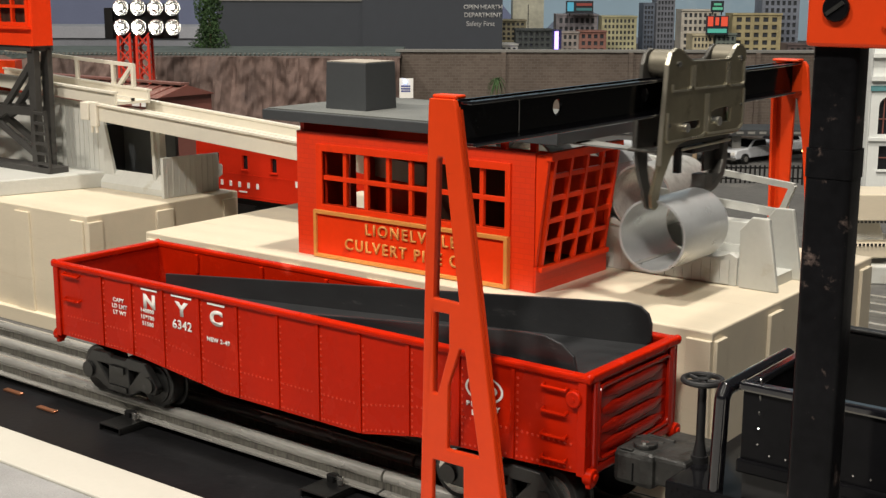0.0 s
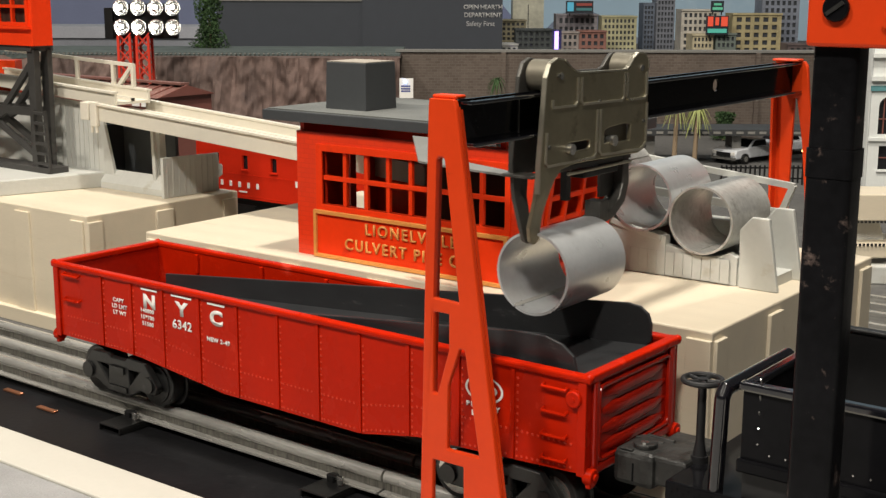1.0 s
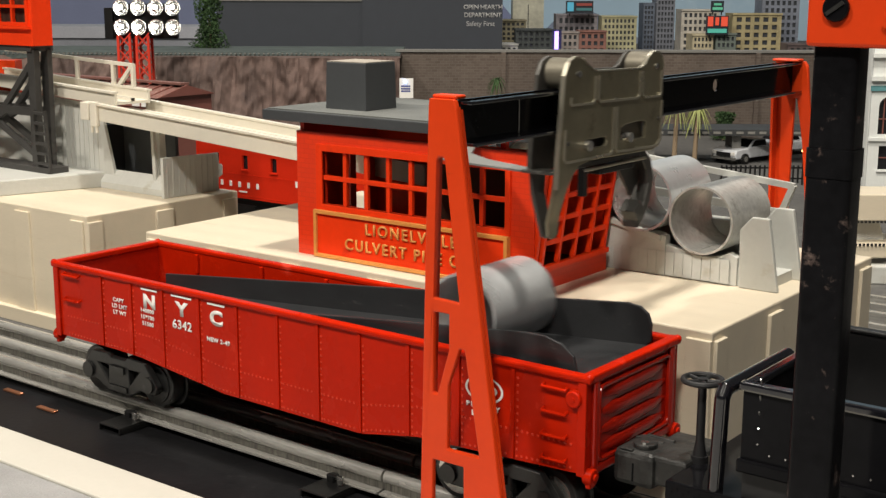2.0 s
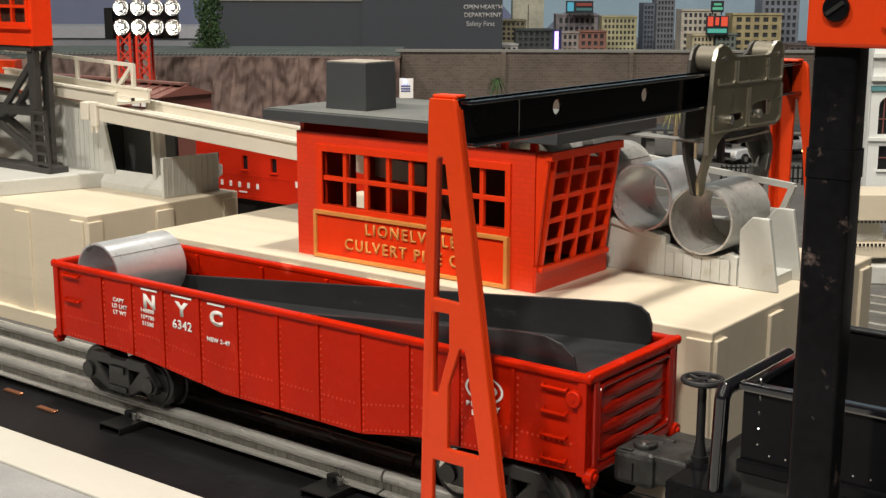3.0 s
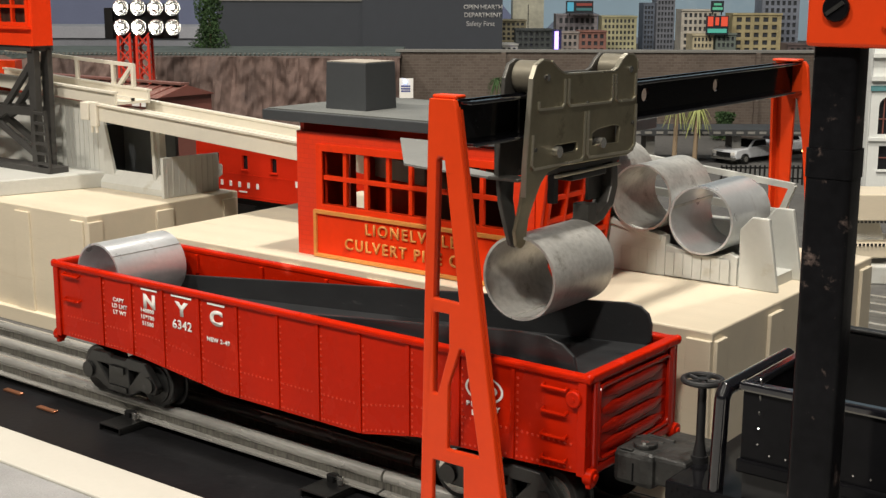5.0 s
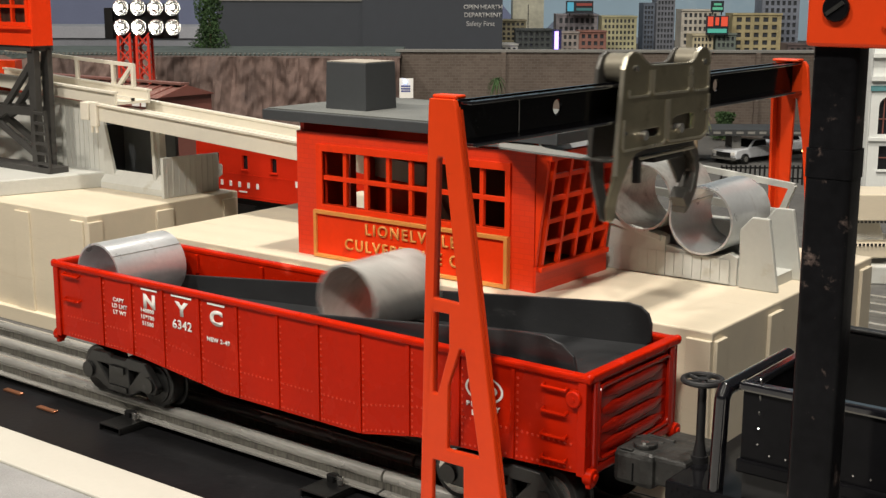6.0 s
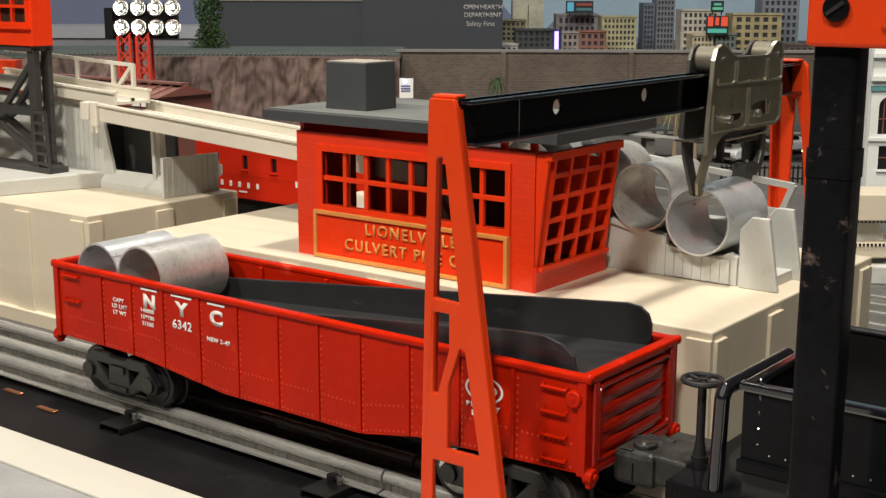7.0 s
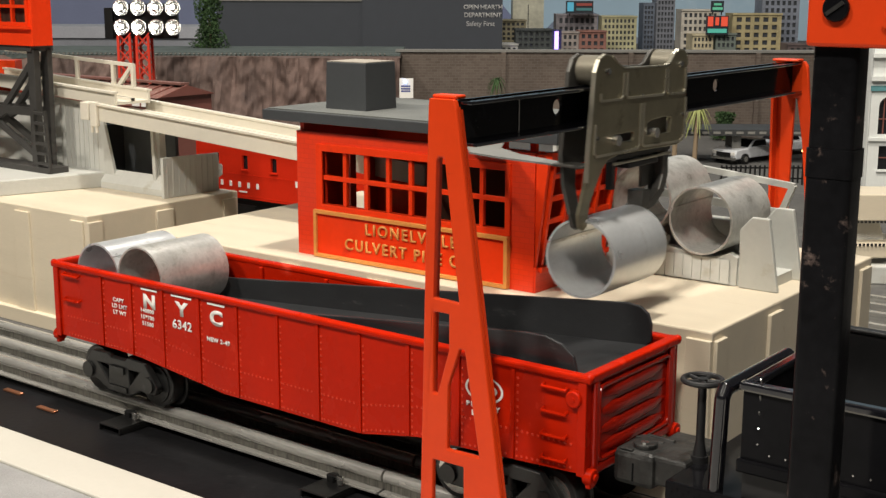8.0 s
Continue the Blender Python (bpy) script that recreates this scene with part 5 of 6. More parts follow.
STONE_CAP = mat("concrete_coping", (0.20, 0.195, 0.18), 0.85, var=0.15)


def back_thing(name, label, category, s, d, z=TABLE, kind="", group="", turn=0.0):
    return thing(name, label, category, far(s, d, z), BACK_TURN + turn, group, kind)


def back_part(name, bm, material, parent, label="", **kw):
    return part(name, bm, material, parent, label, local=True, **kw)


EDGE_GREEN = mat("weathered_green_grey_edge", (0.085, 0.105, 0.100), 0.8, var=0.4, scale=40, bump=0.2)


def brick_wall():
    t = back_thing("wall_brick", "weathered brown brick retaining wall with pilasters", "wall", 0, 1.4, kind="structure")
    h = 0.0905
    back_part("wall_face", cube(-0.050, 1.30, 0, 0.02, 0, h), BRICKWALL, t)
    for s in (0.0640, 0.2020, 0.340, 0.478):
        back_part("pilaster", cube(s - 0.0015, s + 0.0035, -0.005, 0, 0, h), BRICKWALL, t)
    back_part("coping", cube(-0.052, 1.30, -0.002, 0.022, h, h + 0.0022), STONE_CAP, t)
    return t


brick_wall()


def rock_face():
    bm = bmesh.new()
    nx, nz = 320, 48
    grid = []
    for i in range(nx + 1):
        col = []
        for j in range(nz + 1):
            s, z = -0.95 + 0.905 * i / nx, 0.0880 * j / nz
            p = Vector((s * 9, z * 5, 1.7))
            q = Vector((s * 28, z * 13, 4.1))
            depth = 0.034 * noise.noise(p) + 0.020 * noise.noise(q) + 0.011 * noise.noise(q * 2.7) + 0.005 * noise.noise(q * 6.3) + 0.030 * (1 - j / nz) * -1
            col.append(bm.verts.new((s, depth, z)))
        grid.append(col)
    for i in range(nx):
        for j in range(nz):
            bm.faces.new((grid[i][j], grid[i + 1][j], grid[i + 1][j + 1], grid[i][j + 1]))
    bmesh.ops.recalc_face_normals(bm, faces=list(bm.faces))
    r = bmesh.ops.extrude_edge_only(bm, edges=[e for e in bm.edges if e.is_boundary and all(abs(v.co.z - 0.0880) < 1e-5 for v in e.verts)])
    bmesh.ops.translate(bm, vec=(0, 0.10, 0), verts=[g for g in r["geom"] if isinstance(g, bmesh.types.BMVert)])
    t = back_thing("rock_face", "reddish brown moulded rock face", "rock", 0, 1.34, kind="structure")
    back_part("rock", bm, ROCK, t)
    e = back_part("road_edge", cube(-0.95, -0.046, 0.022, 0.20, 0.0850, 0.0896), EDGE_GREEN, t)
    bm = bmesh.new()
    for k in range(180):
        box(bm, -0.94 + 0.0049 * k, -0.9385 + 0.0049 * k, 0.020, 0.023, 0.0896, 0.0910)
    back_part("edge_posts", bm, STONE_CAP, t, kind="stuff")
    back_part("edge_rail", cube(-0.95, -0.046, 0.021, 0.023, 0.0910, 0.0917), EDGE_GREEN, t)
    return t


rock_face()
back_part("plateau_top", cube(-1.6, 1.6, 0, 0.95, 0, 0.062), GROUND, back_thing("plateau", "raised dark ground behind the walls", "ground", 0, 1.44, kind="structure"))
back_part("sky_panel", cube(-2.0, 1.9, 0, 0.01, 0, 0.9), SKY, back_thing("backdrop", "painted pale blue sky backdrop", "backdrop", 0, 2.40, kind="structure"))


def works_building():
    t = back_thing("steel_works", "dark grey works building with white wall lettering", "building", -0.1, 1.75, 0.060)
    back_part("main_hall", cube(-0.010, 0.1795, 0, 0.25, 0, 0.16), WORKS, t)
    back_part("side_hall", cube(-0.208, -0.010, 0.012, 0.25, 0, 0.0800), WORKS, t)
    back_part("upper_band", cube(-0.205, -0.010, 0.030, 0.25, 0.0800, 0.16), mat("blue_grey_cladding", (0.060, 0.068, 0.085), 0.7, var=0.1, scale=8), t)
    back_part("roof_trim", cube(-0.209, -0.010, 0.010, 0.20, 0.0775, 0.0800), STONE_CAP, t)
    back_part("base_trim", cube(-0.208, 0.1795, -0.002, 0.0, 0, 0.010), WORKS, t)
    for text, z in (("OPEN HEARTH", 0.0705), ("DEPARTMENT", 0.0600)):
        back_part("wall_lettering", words(text, 0.0062, 0.0002, (0.1530, -0.0004, z), (90, 0, 0), 0.92, 0.02), WORKS_TEXT, t, "white painted wall letters")
    back_part("wall_lettering", words("Safety First", 0.0085, 0.0002, (0.1500, -0.0004, 0.0475), (90, 0, 0), 0.95, 0.0), WORKS_TEXT, t, "white painted wall letters")
    return t


works_building()
lw = back_thing("low_shed", "long pale grey low shed", "building", -0.44, 1.80, 0.060)
back_part("wall", cube(-0.40, 0.130, 0, 0.1, 0, 0.026), mat("shed_wall", (0.22, 0.23, 0.26), 0.8, var=0.2, scale=20), lw)
back_part("roof", cube(-0.40, 0.132, -0.004, 0.1, 0.026, 0.042), mat("shed_roof", (0.33, 0.34, 0.38), 0.7, var=0.12, scale=12), lw)

CITY = {}


def city_block(s0, s1, d, z1, colour, cols, rows, glass, label, top=0.003, deep=0.05, z0=0.060, margin=0.10, cornice=True):
    t = back_thing("city_building", label, "building", s0, d, z0, group="city buildings")
    w, h = s1 - s0, z1 - z0
    key = tuple(colour)
    if key not in CITY:
        CITY[key] = mat("facade_paint", colour, 0.8, var=0.32, scale=40, fine=200, bump=0.1)
    pw, ph = w * (1 - margin) / cols, (h - top) * 0.97 / rows
    holes, panes = [], []
    for i in range(cols):
        for j in range(rows):
            x, z = w * margin / 2 + pw * (i + 0.5), (h - top) * 0.02 + ph * (j + 0.5)
            a, b = pw * 0.29, ph * 0.30
            holes.append([(x - a, z - b), (x + a, z - b), (x + a, z + b), (x - a, z + b)])
            panes.append((x, z, a, b))
    back_part("facade", plate_with_holes([(0, 0), (w, 0), (w, h), (0, h)], holes, "y", 0, 0.0022), CITY[key], t)
    back_part("block", cube(0, w, 0.0040, deep, 0, h - 0.0004), CITY[key], t)
    for x, z, a, b in panes:
        back_part("window", cube(x - a * 1.05, x + a * 1.05, 0.0022, 0.0034, z - b * 1.05, z + b * 1.05), glass, t)
    if cornice:
        back_part("cornice", cube(-0.001, w + 0.001, -0.0022, 0.004, h - top * 0.8, h), CITY[key], t)
    return t


# glass kept pale so its colour carries the haze of the far city
GLASS = mat("haze_pale_city_glass", (0.055, 0.060, 0.068), 0.3, var=0.4, scale=60, bump=0)
city_block(0.0870, 0.1260, 1.98, 0.1080, (0.30, 0.27, 0.18), 5, 6, GLASS, "tan miniature city office building")
city_block(0.1090, 0.1580, 2.05, 0.150, (0.55, 0.54, 0.44), 1, 1, GLASS, "cream blank-walled miniature tower", margin=0.95)
city_block(0.0830, 0.1080, 1.88, 0.0760, (0.60, 0.60, 0.58), 3, 1, GLASS, "small white miniature building")
city_block(0.1060, 0.1600, 1.90, 0.0965, (0.075, 0.085, 0.085), 6, 4, GLASS, "dark green-grey miniature building")
city_block(0.1660, 0.1985, 1.90, 0.0930, (0.32, 0.28, 0.26), 4, 3, GLASS, "stone-grey miniature building with rows of windows")
city_block(0.1990, 0.2390, 1.90, 0.0945, (0.26, 0.125, 0.10), 4, 3, GLASS, "red-brown brick miniature building")
city_block(0.1720, 0.2350, 1.98, 0.1165, (0.27, 0.25, 0.27), 7, 4, GLASS, "grey miniature office building")
city_block(0.2370, 0.2890, 1.94, 0.1150, (0.42, 0.40, 0.25), 8, 6, GLASS, "yellow-tan miniature building with many windows")
city_block(0.3110, 0.3330, 2.02, 0.1330, (0.11, 0.13, 0.17), 4, 9, GLASS, "blue-grey miniature city glass tower", cornice=False)
city_block(0.3280, 0.3560, 2.00, 0.150, (0.16, 0.17, 0.20), 5, 10, GLASS, "tall slate-grey miniature city tower", cornice=False)
city_block(0.3540, 0.4100, 1.93, 0.1250, (0.46, 0.43, 0.38), 7, 6, GLASS, "pale stone miniature building")
city_block(0.3620, 0.3920, 1.88, 0.0905, (0.50, 0.44, 0.30), 5, 3, GLASS, "tan low miniature building")
city_block(0.3960, 0.4250, 1.88, 0.0920, (0.16, 0.19, 0.17), 4, 3, GLASS, "dark green narrow miniature city building")
city_block(0.4230, 0.4950, 1.90, 0.1200, (0.40, 0.34, 0.19), 5, 5, GLASS, "yellow ochre miniature building with tall windows")
city_block(0.4880, 0.5450, 1.99, 0.165, (0.20, 0.22, 0.27), 6, 9, GLASS, "tall blue-grey miniature tower block")
city_block(0.4960, 0.5350, 1.86, 0.0780, (0.13, 0.10, 0.10), 4, 1, GLASS, "dark brown low miniature building")
city_block(0.5360, 0.6000, 1.84, 0.0900, (0.62, 0.55, 0.45), 5, 3, GLASS, "cream stone miniature corner building")


def hill():
    bm = bmesh.new()
    prof = [(-0.05, 0), (0.0, 0.050), (0.035, 0.062), (0.075, 0.045), (0.150, 0.0)]
    prism(bm, prof, "y", 0, 0.02)
    t = back_thing("far_hill", "hazy blue-grey far hill cut-out", "hill", 0.205, 2.25, 0.060)
    back_part("hill", bm, mat("hazy_blue_hill", (0.20, 0.24, 0.33), 0.9, var=0.1, scale=15), t)
    bm = bmesh.new()
    prism(bm, [(-0.42, 0), (-0.42, 0.10), (-0.20, 0.104), (0.0, 0.085), (0.08, 0.070), (0.14, 0.0)], "y", 0, 0.02)
    t = back_thing("far_hill", "hazy violet-blue far hills behind the works", "hill", 0.02, 2.30, 0.060)
    back_part("hill", bm, mat("hazy_violet_hill", (0.19, 0.22, 0.36), 0.9, var=0.1, scale=10), t)
    bm = bmesh.new()
    prism(bm, [(-0.6, 0), (-0.6, 0.12), (0.10, 0.12), (0.22, 0.09), (0.25, 0.0)], "y", 0, 0.02)
    t = back_thing("far_hill", "hazy violet-blue far hills above the shed", "hill", -0.52, 2.28, 0.060)
    back_part("hill", bm, mat("hazy_lavender_hill", (0.20, 0.23, 0.36), 0.9, var=0.1, scale=10), t)


hill()

# neon tube and roof signs
t = back_thing("neon_tube", "glowing violet neon tube sign", "neon sign", 0.1625, 1.86, 0.060)
back_part("tube", rodded((0, 0, 0.002), (0, 0, 0.0345), 0.0030, 14), glow("violet_neon", (0.42, 0.30, 1.0), 2.6), t, smooth=True)
back_part("backing", cube(-0.0060, 0.0075, 0.004, 0.008, 0, 0.0370), mat("navy_backing", (0.02, 0.02, 0.06), 0.5), t)


def billboard(s, d, z, w, h, label, bars):
    t = back_thing("rooftop_sign", label, "sign", s, d, z, group="rooftop signs")
    back_part("panel", cube(0, w, 0, 0.004, 0.004, 0.004 + h), mat("sign_panel", (0.02, 0.025, 0.035), 0.5), t)
    for x in (w * 0.15, w * 0.85):
        back_part("leg", cube(x - 0.0008, x + 0.0008, 0.001, 0.003, 0, 0.004), TIE, t)
    for x0, x1, z0, z1, colour, e in bars:
        back_part("sign_bar", cube(x0 * w, x1 * w, -0.0012, 0, 0.004 + z0 * h, 0.004 + z1 * h), glow("sign_glow", colour, e), t)
    return t


billboard(0.1835, 1.95, 0.1135, 0.041, 0.0190, "dark rooftop sign with blue emblem", [(0.05, 0.28, 0.2, 0.9, (0.08, 0.36, 0.52), 0.3), (0.38, 0.95, 0.62, 0.82, (0.25, 0.05, 0.04), 0.2), (0.38, 0.95, 0.25, 0.45, (0.05, 0.16, 0.17), 0.2)])
billboard(0.3790, 1.87, 0.0860, 0.032, 0.0270, "dark rooftop neon sign with red and green bars",
          [(0.06, 0.30, 0.45, 0.95, (0.70, 0.08, 0.04), 0.4), (0.40, 0.56, 0.50, 0.92, (0.70, 0.08, 0.04), 0.4), (0.66, 0.95, 0.45, 0.95, (0.70, 0.08, 0.04), 0.4), (0.06, 0.92, 0.10, 0.32, (0.08, 0.40, 0.32), 0.35)])
billboard(0.3850, 1.87, 0.1180, 0.018, 0.0160, "small green rooftop neon sign", [(0.1, 0.9, 0.2, 0.45, (0.10, 0.40, 0.25), 0.35), (0.2, 0.8, 0.6, 0.8, (0.10, 0.40, 0.25), 0.35)])

# ---- floodlight tower ----
TOWER_RED = mat("red_tower_plastic", (0.55, 0.035, 0.015), 0.45, var=0.08)
CHROME = mat("chrome_reflector", (0.88, 0.89, 0.90), 0.20, metal=1.0, var=0.05, bump=0.0, rough_var=0.05)


def flood_tower():
    t = back_thing("floodlight_tower", "red lattice tower with eight glowing floodlights", "light tower", -0.2260, 0.95)
    for s0 in (-0.0135, 0.0000):
        bm = bmesh.new()
        for x0, x1, y in ((s0, s0 + 0.0005, 0), (s0 + 0.0105, s0 + 0.0090, 0), (s0, s0 + 0.0005, 0.012), (s0 + 0.0105, s0 + 0.0090, 0.012)):
            strut(bm, (x0, y, 0), (x1, y, 0.125), 0.0018, 0.0018)
        for k in range(11):
            z = 0.006 + 0.011 * k
            for y in (0, 0.012):
                strut(bm, (s0, y, z), (s0 + 0.0098, y, z + 0.011), 0.0009, 0.0009)
                strut(bm, (s0 + 0.0098, y, z), (s0, y, z + 0.011), 0.0009, 0.0009)
        back_part("mast", bm, TOWER_RED, t)
    back_part("lamp_frame", cube(-0.0165, 0.0300, 0.004, 0.010, 0.1230, 0.1480), TIE, t)
    bulb = glow("lit_bulb", (1.0, 0.92, 0.78), 13.0)
    for i in range(4):
        for j in range(2):
            x, z = -0.0100 + 0.0126 * i, 0.1312 + 0.0141 * j
            bm = bmesh.new()
            rings = []
            for rr, yy in ((0.0010, 0.0046), (0.0022, 0.0040), (0.0034, 0.0028), (0.0046, 0.0008), (0.0053, -0.0010), (0.0058, -0.0014), (0.0060, -0.0008), (0.0050, 0.0020), (0.0030, 0.0050)):
                rings.append([bm.verts.new((x + rr * math.cos(6.28318 * q / 14), yy, z + rr * math.sin(6.28318 * q / 14))) for q in range(14)])
            for p, q in zip(rings, rings[1:]):
                for m in range(14):
                    bm.faces.new((p[m], p[(m + 1) % 14], q[(m + 1) % 14], q[m]))
            bm.faces.new(rings[0])
            bm.faces.new(rings[-1])
            bmesh.ops.recalc_face_normals(bm, faces=list(bm.faces))
            lp = back_part("floodlight", bm, CHROME, t, "chromed floodlight bowl")
            bm = bmesh.new()
            bmesh.ops.create_uvsphere(bm, u_segments=12, v_segments=8, radius=0.0017, matrix=Matrix.Translation((x - 0.0004, 0.0006, z + 0.0003)))
            back_part("bulb", bm, bulb, lp, "glowing bulb", smooth=True)
    back_part("foot", cube(-0.020, 0.020, -0.006, 0.018, 0, 0.003), TOWER_RED, t)
    back_part("side_lamp", cube(-0.0225, -0.0165, 0.000, 0.008, 0.1230, 0.1450), TIE, t)
    return t


flood_tower()


# ---- trees ----
LEAF = mat("dark_green_foliage", (0.035, 0.075, 0.022), 0.8, var=0.4, scale=60, bump=0.2)
PALM_LEAF = mat("pale_palm_frond", (0.27, 0.30, 0.10), 0.7, var=0.3, scale=60, bump=0.1)
BARK = mat("tan_trunk", (0.26, 0.19, 0.12), 0.85, var=0.3, bump=0.4)


def leafy_tree(s, d, z, w, h, label):
    t = back_thing("tree", label, "tree", s, d, z, group="layout trees")
    back_part("trunk", rodded((0, 0, 0), (0, 0, h * 0.6), w * 0.07, 10, w * 0.03), BARK, t)
    rnd = random.Random(5)
    bm = bmesh.new()
    for k in range(5200):
        a, u = rnd.uniform(0, 6.283), rnd.random()
        zz = h * (0.08 + 0.92 * u)
        rad = w / 2 * (1.0 - 0.40 * u) * (0.25 + 0.85 * rnd.random()) * (0.8 + 0.3 * math.sin(9 * u + 2 * a))
        c = Vector((rad * math.cos(a), rad * math.sin(a), zz))
        r = w * 0.030 * rnd.uniform(0.6, 1.4)
        d1 = Vector((rnd.uniform(-1, 1), rnd.uniform(-1, 1), rnd.uniform(-1, 1))).normalized() * r
        d2 = Vector((rnd.uniform(-1, 1), rnd.uniform(-1, 1), rnd.uniform(-1, 1))).normalized() * r
        bm.faces.new([bm.verts.new(c + v) for v in (d1, d2, -d1, -d2)])
    back_part("crown", bm, LEAF, t, kind="stuff")
    return t


leafy_tree(-0.271, 1.50, 0.062, 0.046, 0.098, "narrow dark green model tree on the rock top")
leafy_tree(0.3000, 1.36, TABLE, 0.030, 0.030, "low green model bush before the brick wall")


def palm(s, d, z, h, w, label, leaf=None):
    t = back_thing("palm_tree", label, "tree", s, d, z, group="model palms")
    back_part("trunk", rodded((0, 0, 0), (0.0015, 0, h), w * 0.09, 10, w * 0.06), BARK, t)
    rnd = random.Random(int(s * 1000) + 3)
    for k in range(46):
        a = 6.283 * k / 23 + rnd.uniform(-0.2, 0.2)
        up = rnd.uniform(-0.5, 1.4)
        bm = bmesh.new()
        last = None
        for i in range(6):
            f = i / 5
            r = w / 2 * f * rnd.uniform(0.95, 1.05)
            zz = h + w * 0.42 * up * f - w * 0.75 * f * f
            ww = w * 0.042 * (1 - f * 0.8)
            side = Vector((-math.sin(a), math.cos(a), 0)) * ww
            c = Vector((0.0015 + r * math.cos(a), r * math.sin(a), zz))
            pair = (bm.verts.new(c - side), bm.verts.new(c + side))
            if last:
                bm.faces.new((last[0], last[1], pair[1], pair[0]))
            last = pair
        back_part("frond", bm, leaf or PALM_LEAF, t)
    return t


palm(0.2070, 1.14, TABLE, 0.0625, 0.027, "pale green model palm tree")
palm(0.2253, 1.14, TABLE, 0.0545, 0.027, "pale green model palm tree")
palm(0.0550, 1.36, TABLE, 0.0640, 0.022, "small dark model palm before the brick wall", LEAF)


# ---- parking lot: pickup, street lamp, fences, small sign ----
SILVER = mat("silver_car_paint", (0.74, 0.76, 0.80), 0.25, metal=0.15, var=0.05, coat=0.5, bump=0)


def pickup(s, d, turn, label):
    t = back_thing("toy_pickup", label, "car", s, d, TABLE, turn=turn)
    hw = 0.0135
    back_part("body", prismed([(-0.036, 0.0050), (0.036, 0.0050), (0.037, 0.0115), (0.036, 0.0140), (0.010, 0.0140), (-0.014, 0.0150), (-0.035, 0.0135), (-0.037, 0.0100)], "y", -hw, hw), SILVER, t, bevel=0.0010)
    c = back_part("cab", prismed([(-0.016, 0.0145), (0.012, 0.0145), (0.009, 0.0215), (-0.008, 0.0220)], "y", -hw + 0.001, hw - 0.001), SILVER, t, bevel=0.0008)
    back_part("windscreen", prismed([(-0.0162, 0.0152), (-0.0150, 0.0152), (-0.0084, 0.0212), (-0.0095, 0.0212)], "y", -hw + 0.0025, hw - 0.0025), WINDOW_DARK, c)
    for y in (-hw + 0.0008, hw - 0.0008):
        back_part("side_glass", prismed([(-0.0125, 0.0155), (0.0100, 0.0155), (0.0078, 0.0205), (-0.0075, 0.0208)], "y", y - 0.0004, y + 0.0004), WINDOW_DARK, c)
    back_part("grille", cube(-0.0378, -0.0365, -0.008, 0.008, 0.0072, 0.0112), TIE, t)
    for y in (-0.0105, 0.0105):
        back_part("headlight", cube(-0.0380, -0.0365, y - 0.0020, y + 0.0020, 0.0090, 0.0120), WHITE_INK, t)
    back_part("bumper", cube(-0.0390, -0.0360, -hw, hw, 0.0045, 0.0070), STEEL, t, bevel=0.0005)
    for x in (-0.024, 0.023):
        for y in (-hw, hw):
            w = back_part("wheel", rodded((x, y - 0.002, 0.0050), (x, y + 0.002, 0.0050), 0.0050, 20), TIE, t)
            back_part("rim", rodded((x, y - 0.0024, 0.0050), (x, y + 0.0024, 0.0050), 0.0028, 14), STEEL, w)
    return t


pickup(0.2880, 1.20, 40, "silver toy pickup parked before the wall")
pickup(0.3330, 1.25, 25, "silver toy pickup parked by the fence")


def picket_fence(s0, s1, d, h, label, z=TABLE):
    t = back_thing("iron_fence", label, "fence", s0, d, z, group="iron fences")
    n = int((s1 - s0) / 0.0040)
    for k in range(n):
        x = 0.0040 * k
        back_part("picket", cube(x - 0.0007, x + 0.0007, 0, 0.0012, 0, h), TIE, t)
    for z in (h * 0.25, h * 0.85):
        back_part("fence_rail", cube(-0.001, s1 - s0, 0.0012, 0.0020, z - 0.0007, z + 0.0007), TIE, t)
    return t


picket_fence(0.2330, 0.3480, 1.06, 0.0150, "black iron picket fence along the lot")
picket_fence(0.3080, 0.3480, 0.90, 0.0220, "black iron picket fence before the white house")
t = back_thing("street_lamp", "small black street lamp with warm glowing bulb", "street lamp", 0.2980, 1.05)
back_part("pole", rodded((0, 0, 0), (0, 0, 0.0270), 0.0009, 8), TIE, t)
bm = bmesh.new()
bmesh.ops.create_uvsphere(bm, u_segments=12, v_segments=8, radius=0.0019, matrix=Matrix.Translation((0, 0, 0.0285)))
back_part("bulb", bm, glow("warm_bulb", (1.0, 0.62, 0.22), 5.0), t, smooth=True)
t = back_thing("notice_board", "small white notice board with blue lamp", "sign", -0.0360, 1.24)
back_part("board", cube(-0.0065, 0.0068, 0, 0.0012, 0.0545, 0.0735), WHITE_INK, t)
back_part("post", cube(-0.0010, 0.0010, 0.0012, 0.0030, 0, 0.060), TIE, t)
for z in (0.0660, 0.0635, 0.0612):
    back_part("text_bar", cube(-0.0050, 0.0040, -0.0003, 0, z - 0.0007, z + 0.0007), mat("blue_ink", (0.06, 0.07, 0.25), 0.6), t)
bm = bmesh.new()
bmesh.ops.create_uvsphere(bm, u_segments=10, v_segments=8, radius=0.0016, matrix=Matrix.Translation((-0.0008, -0.0012, 0.0702)))
back_part("lamp", bm, glow("blue_lamp", (0.35, 0.50, 1.0), 5.0), t, smooth=True)
t = back_thing("viaduct", "grey steel girder viaduct along the brick wall", "bridge", 0.100, 1.17)
back_part("girder", cube(0, 0.42, 0, 0.05, 0.0270, 0.0325), mat("girder_grey", (0.060, 0.062, 0.065), 0.5, metal=0.4, var=0.2), t)
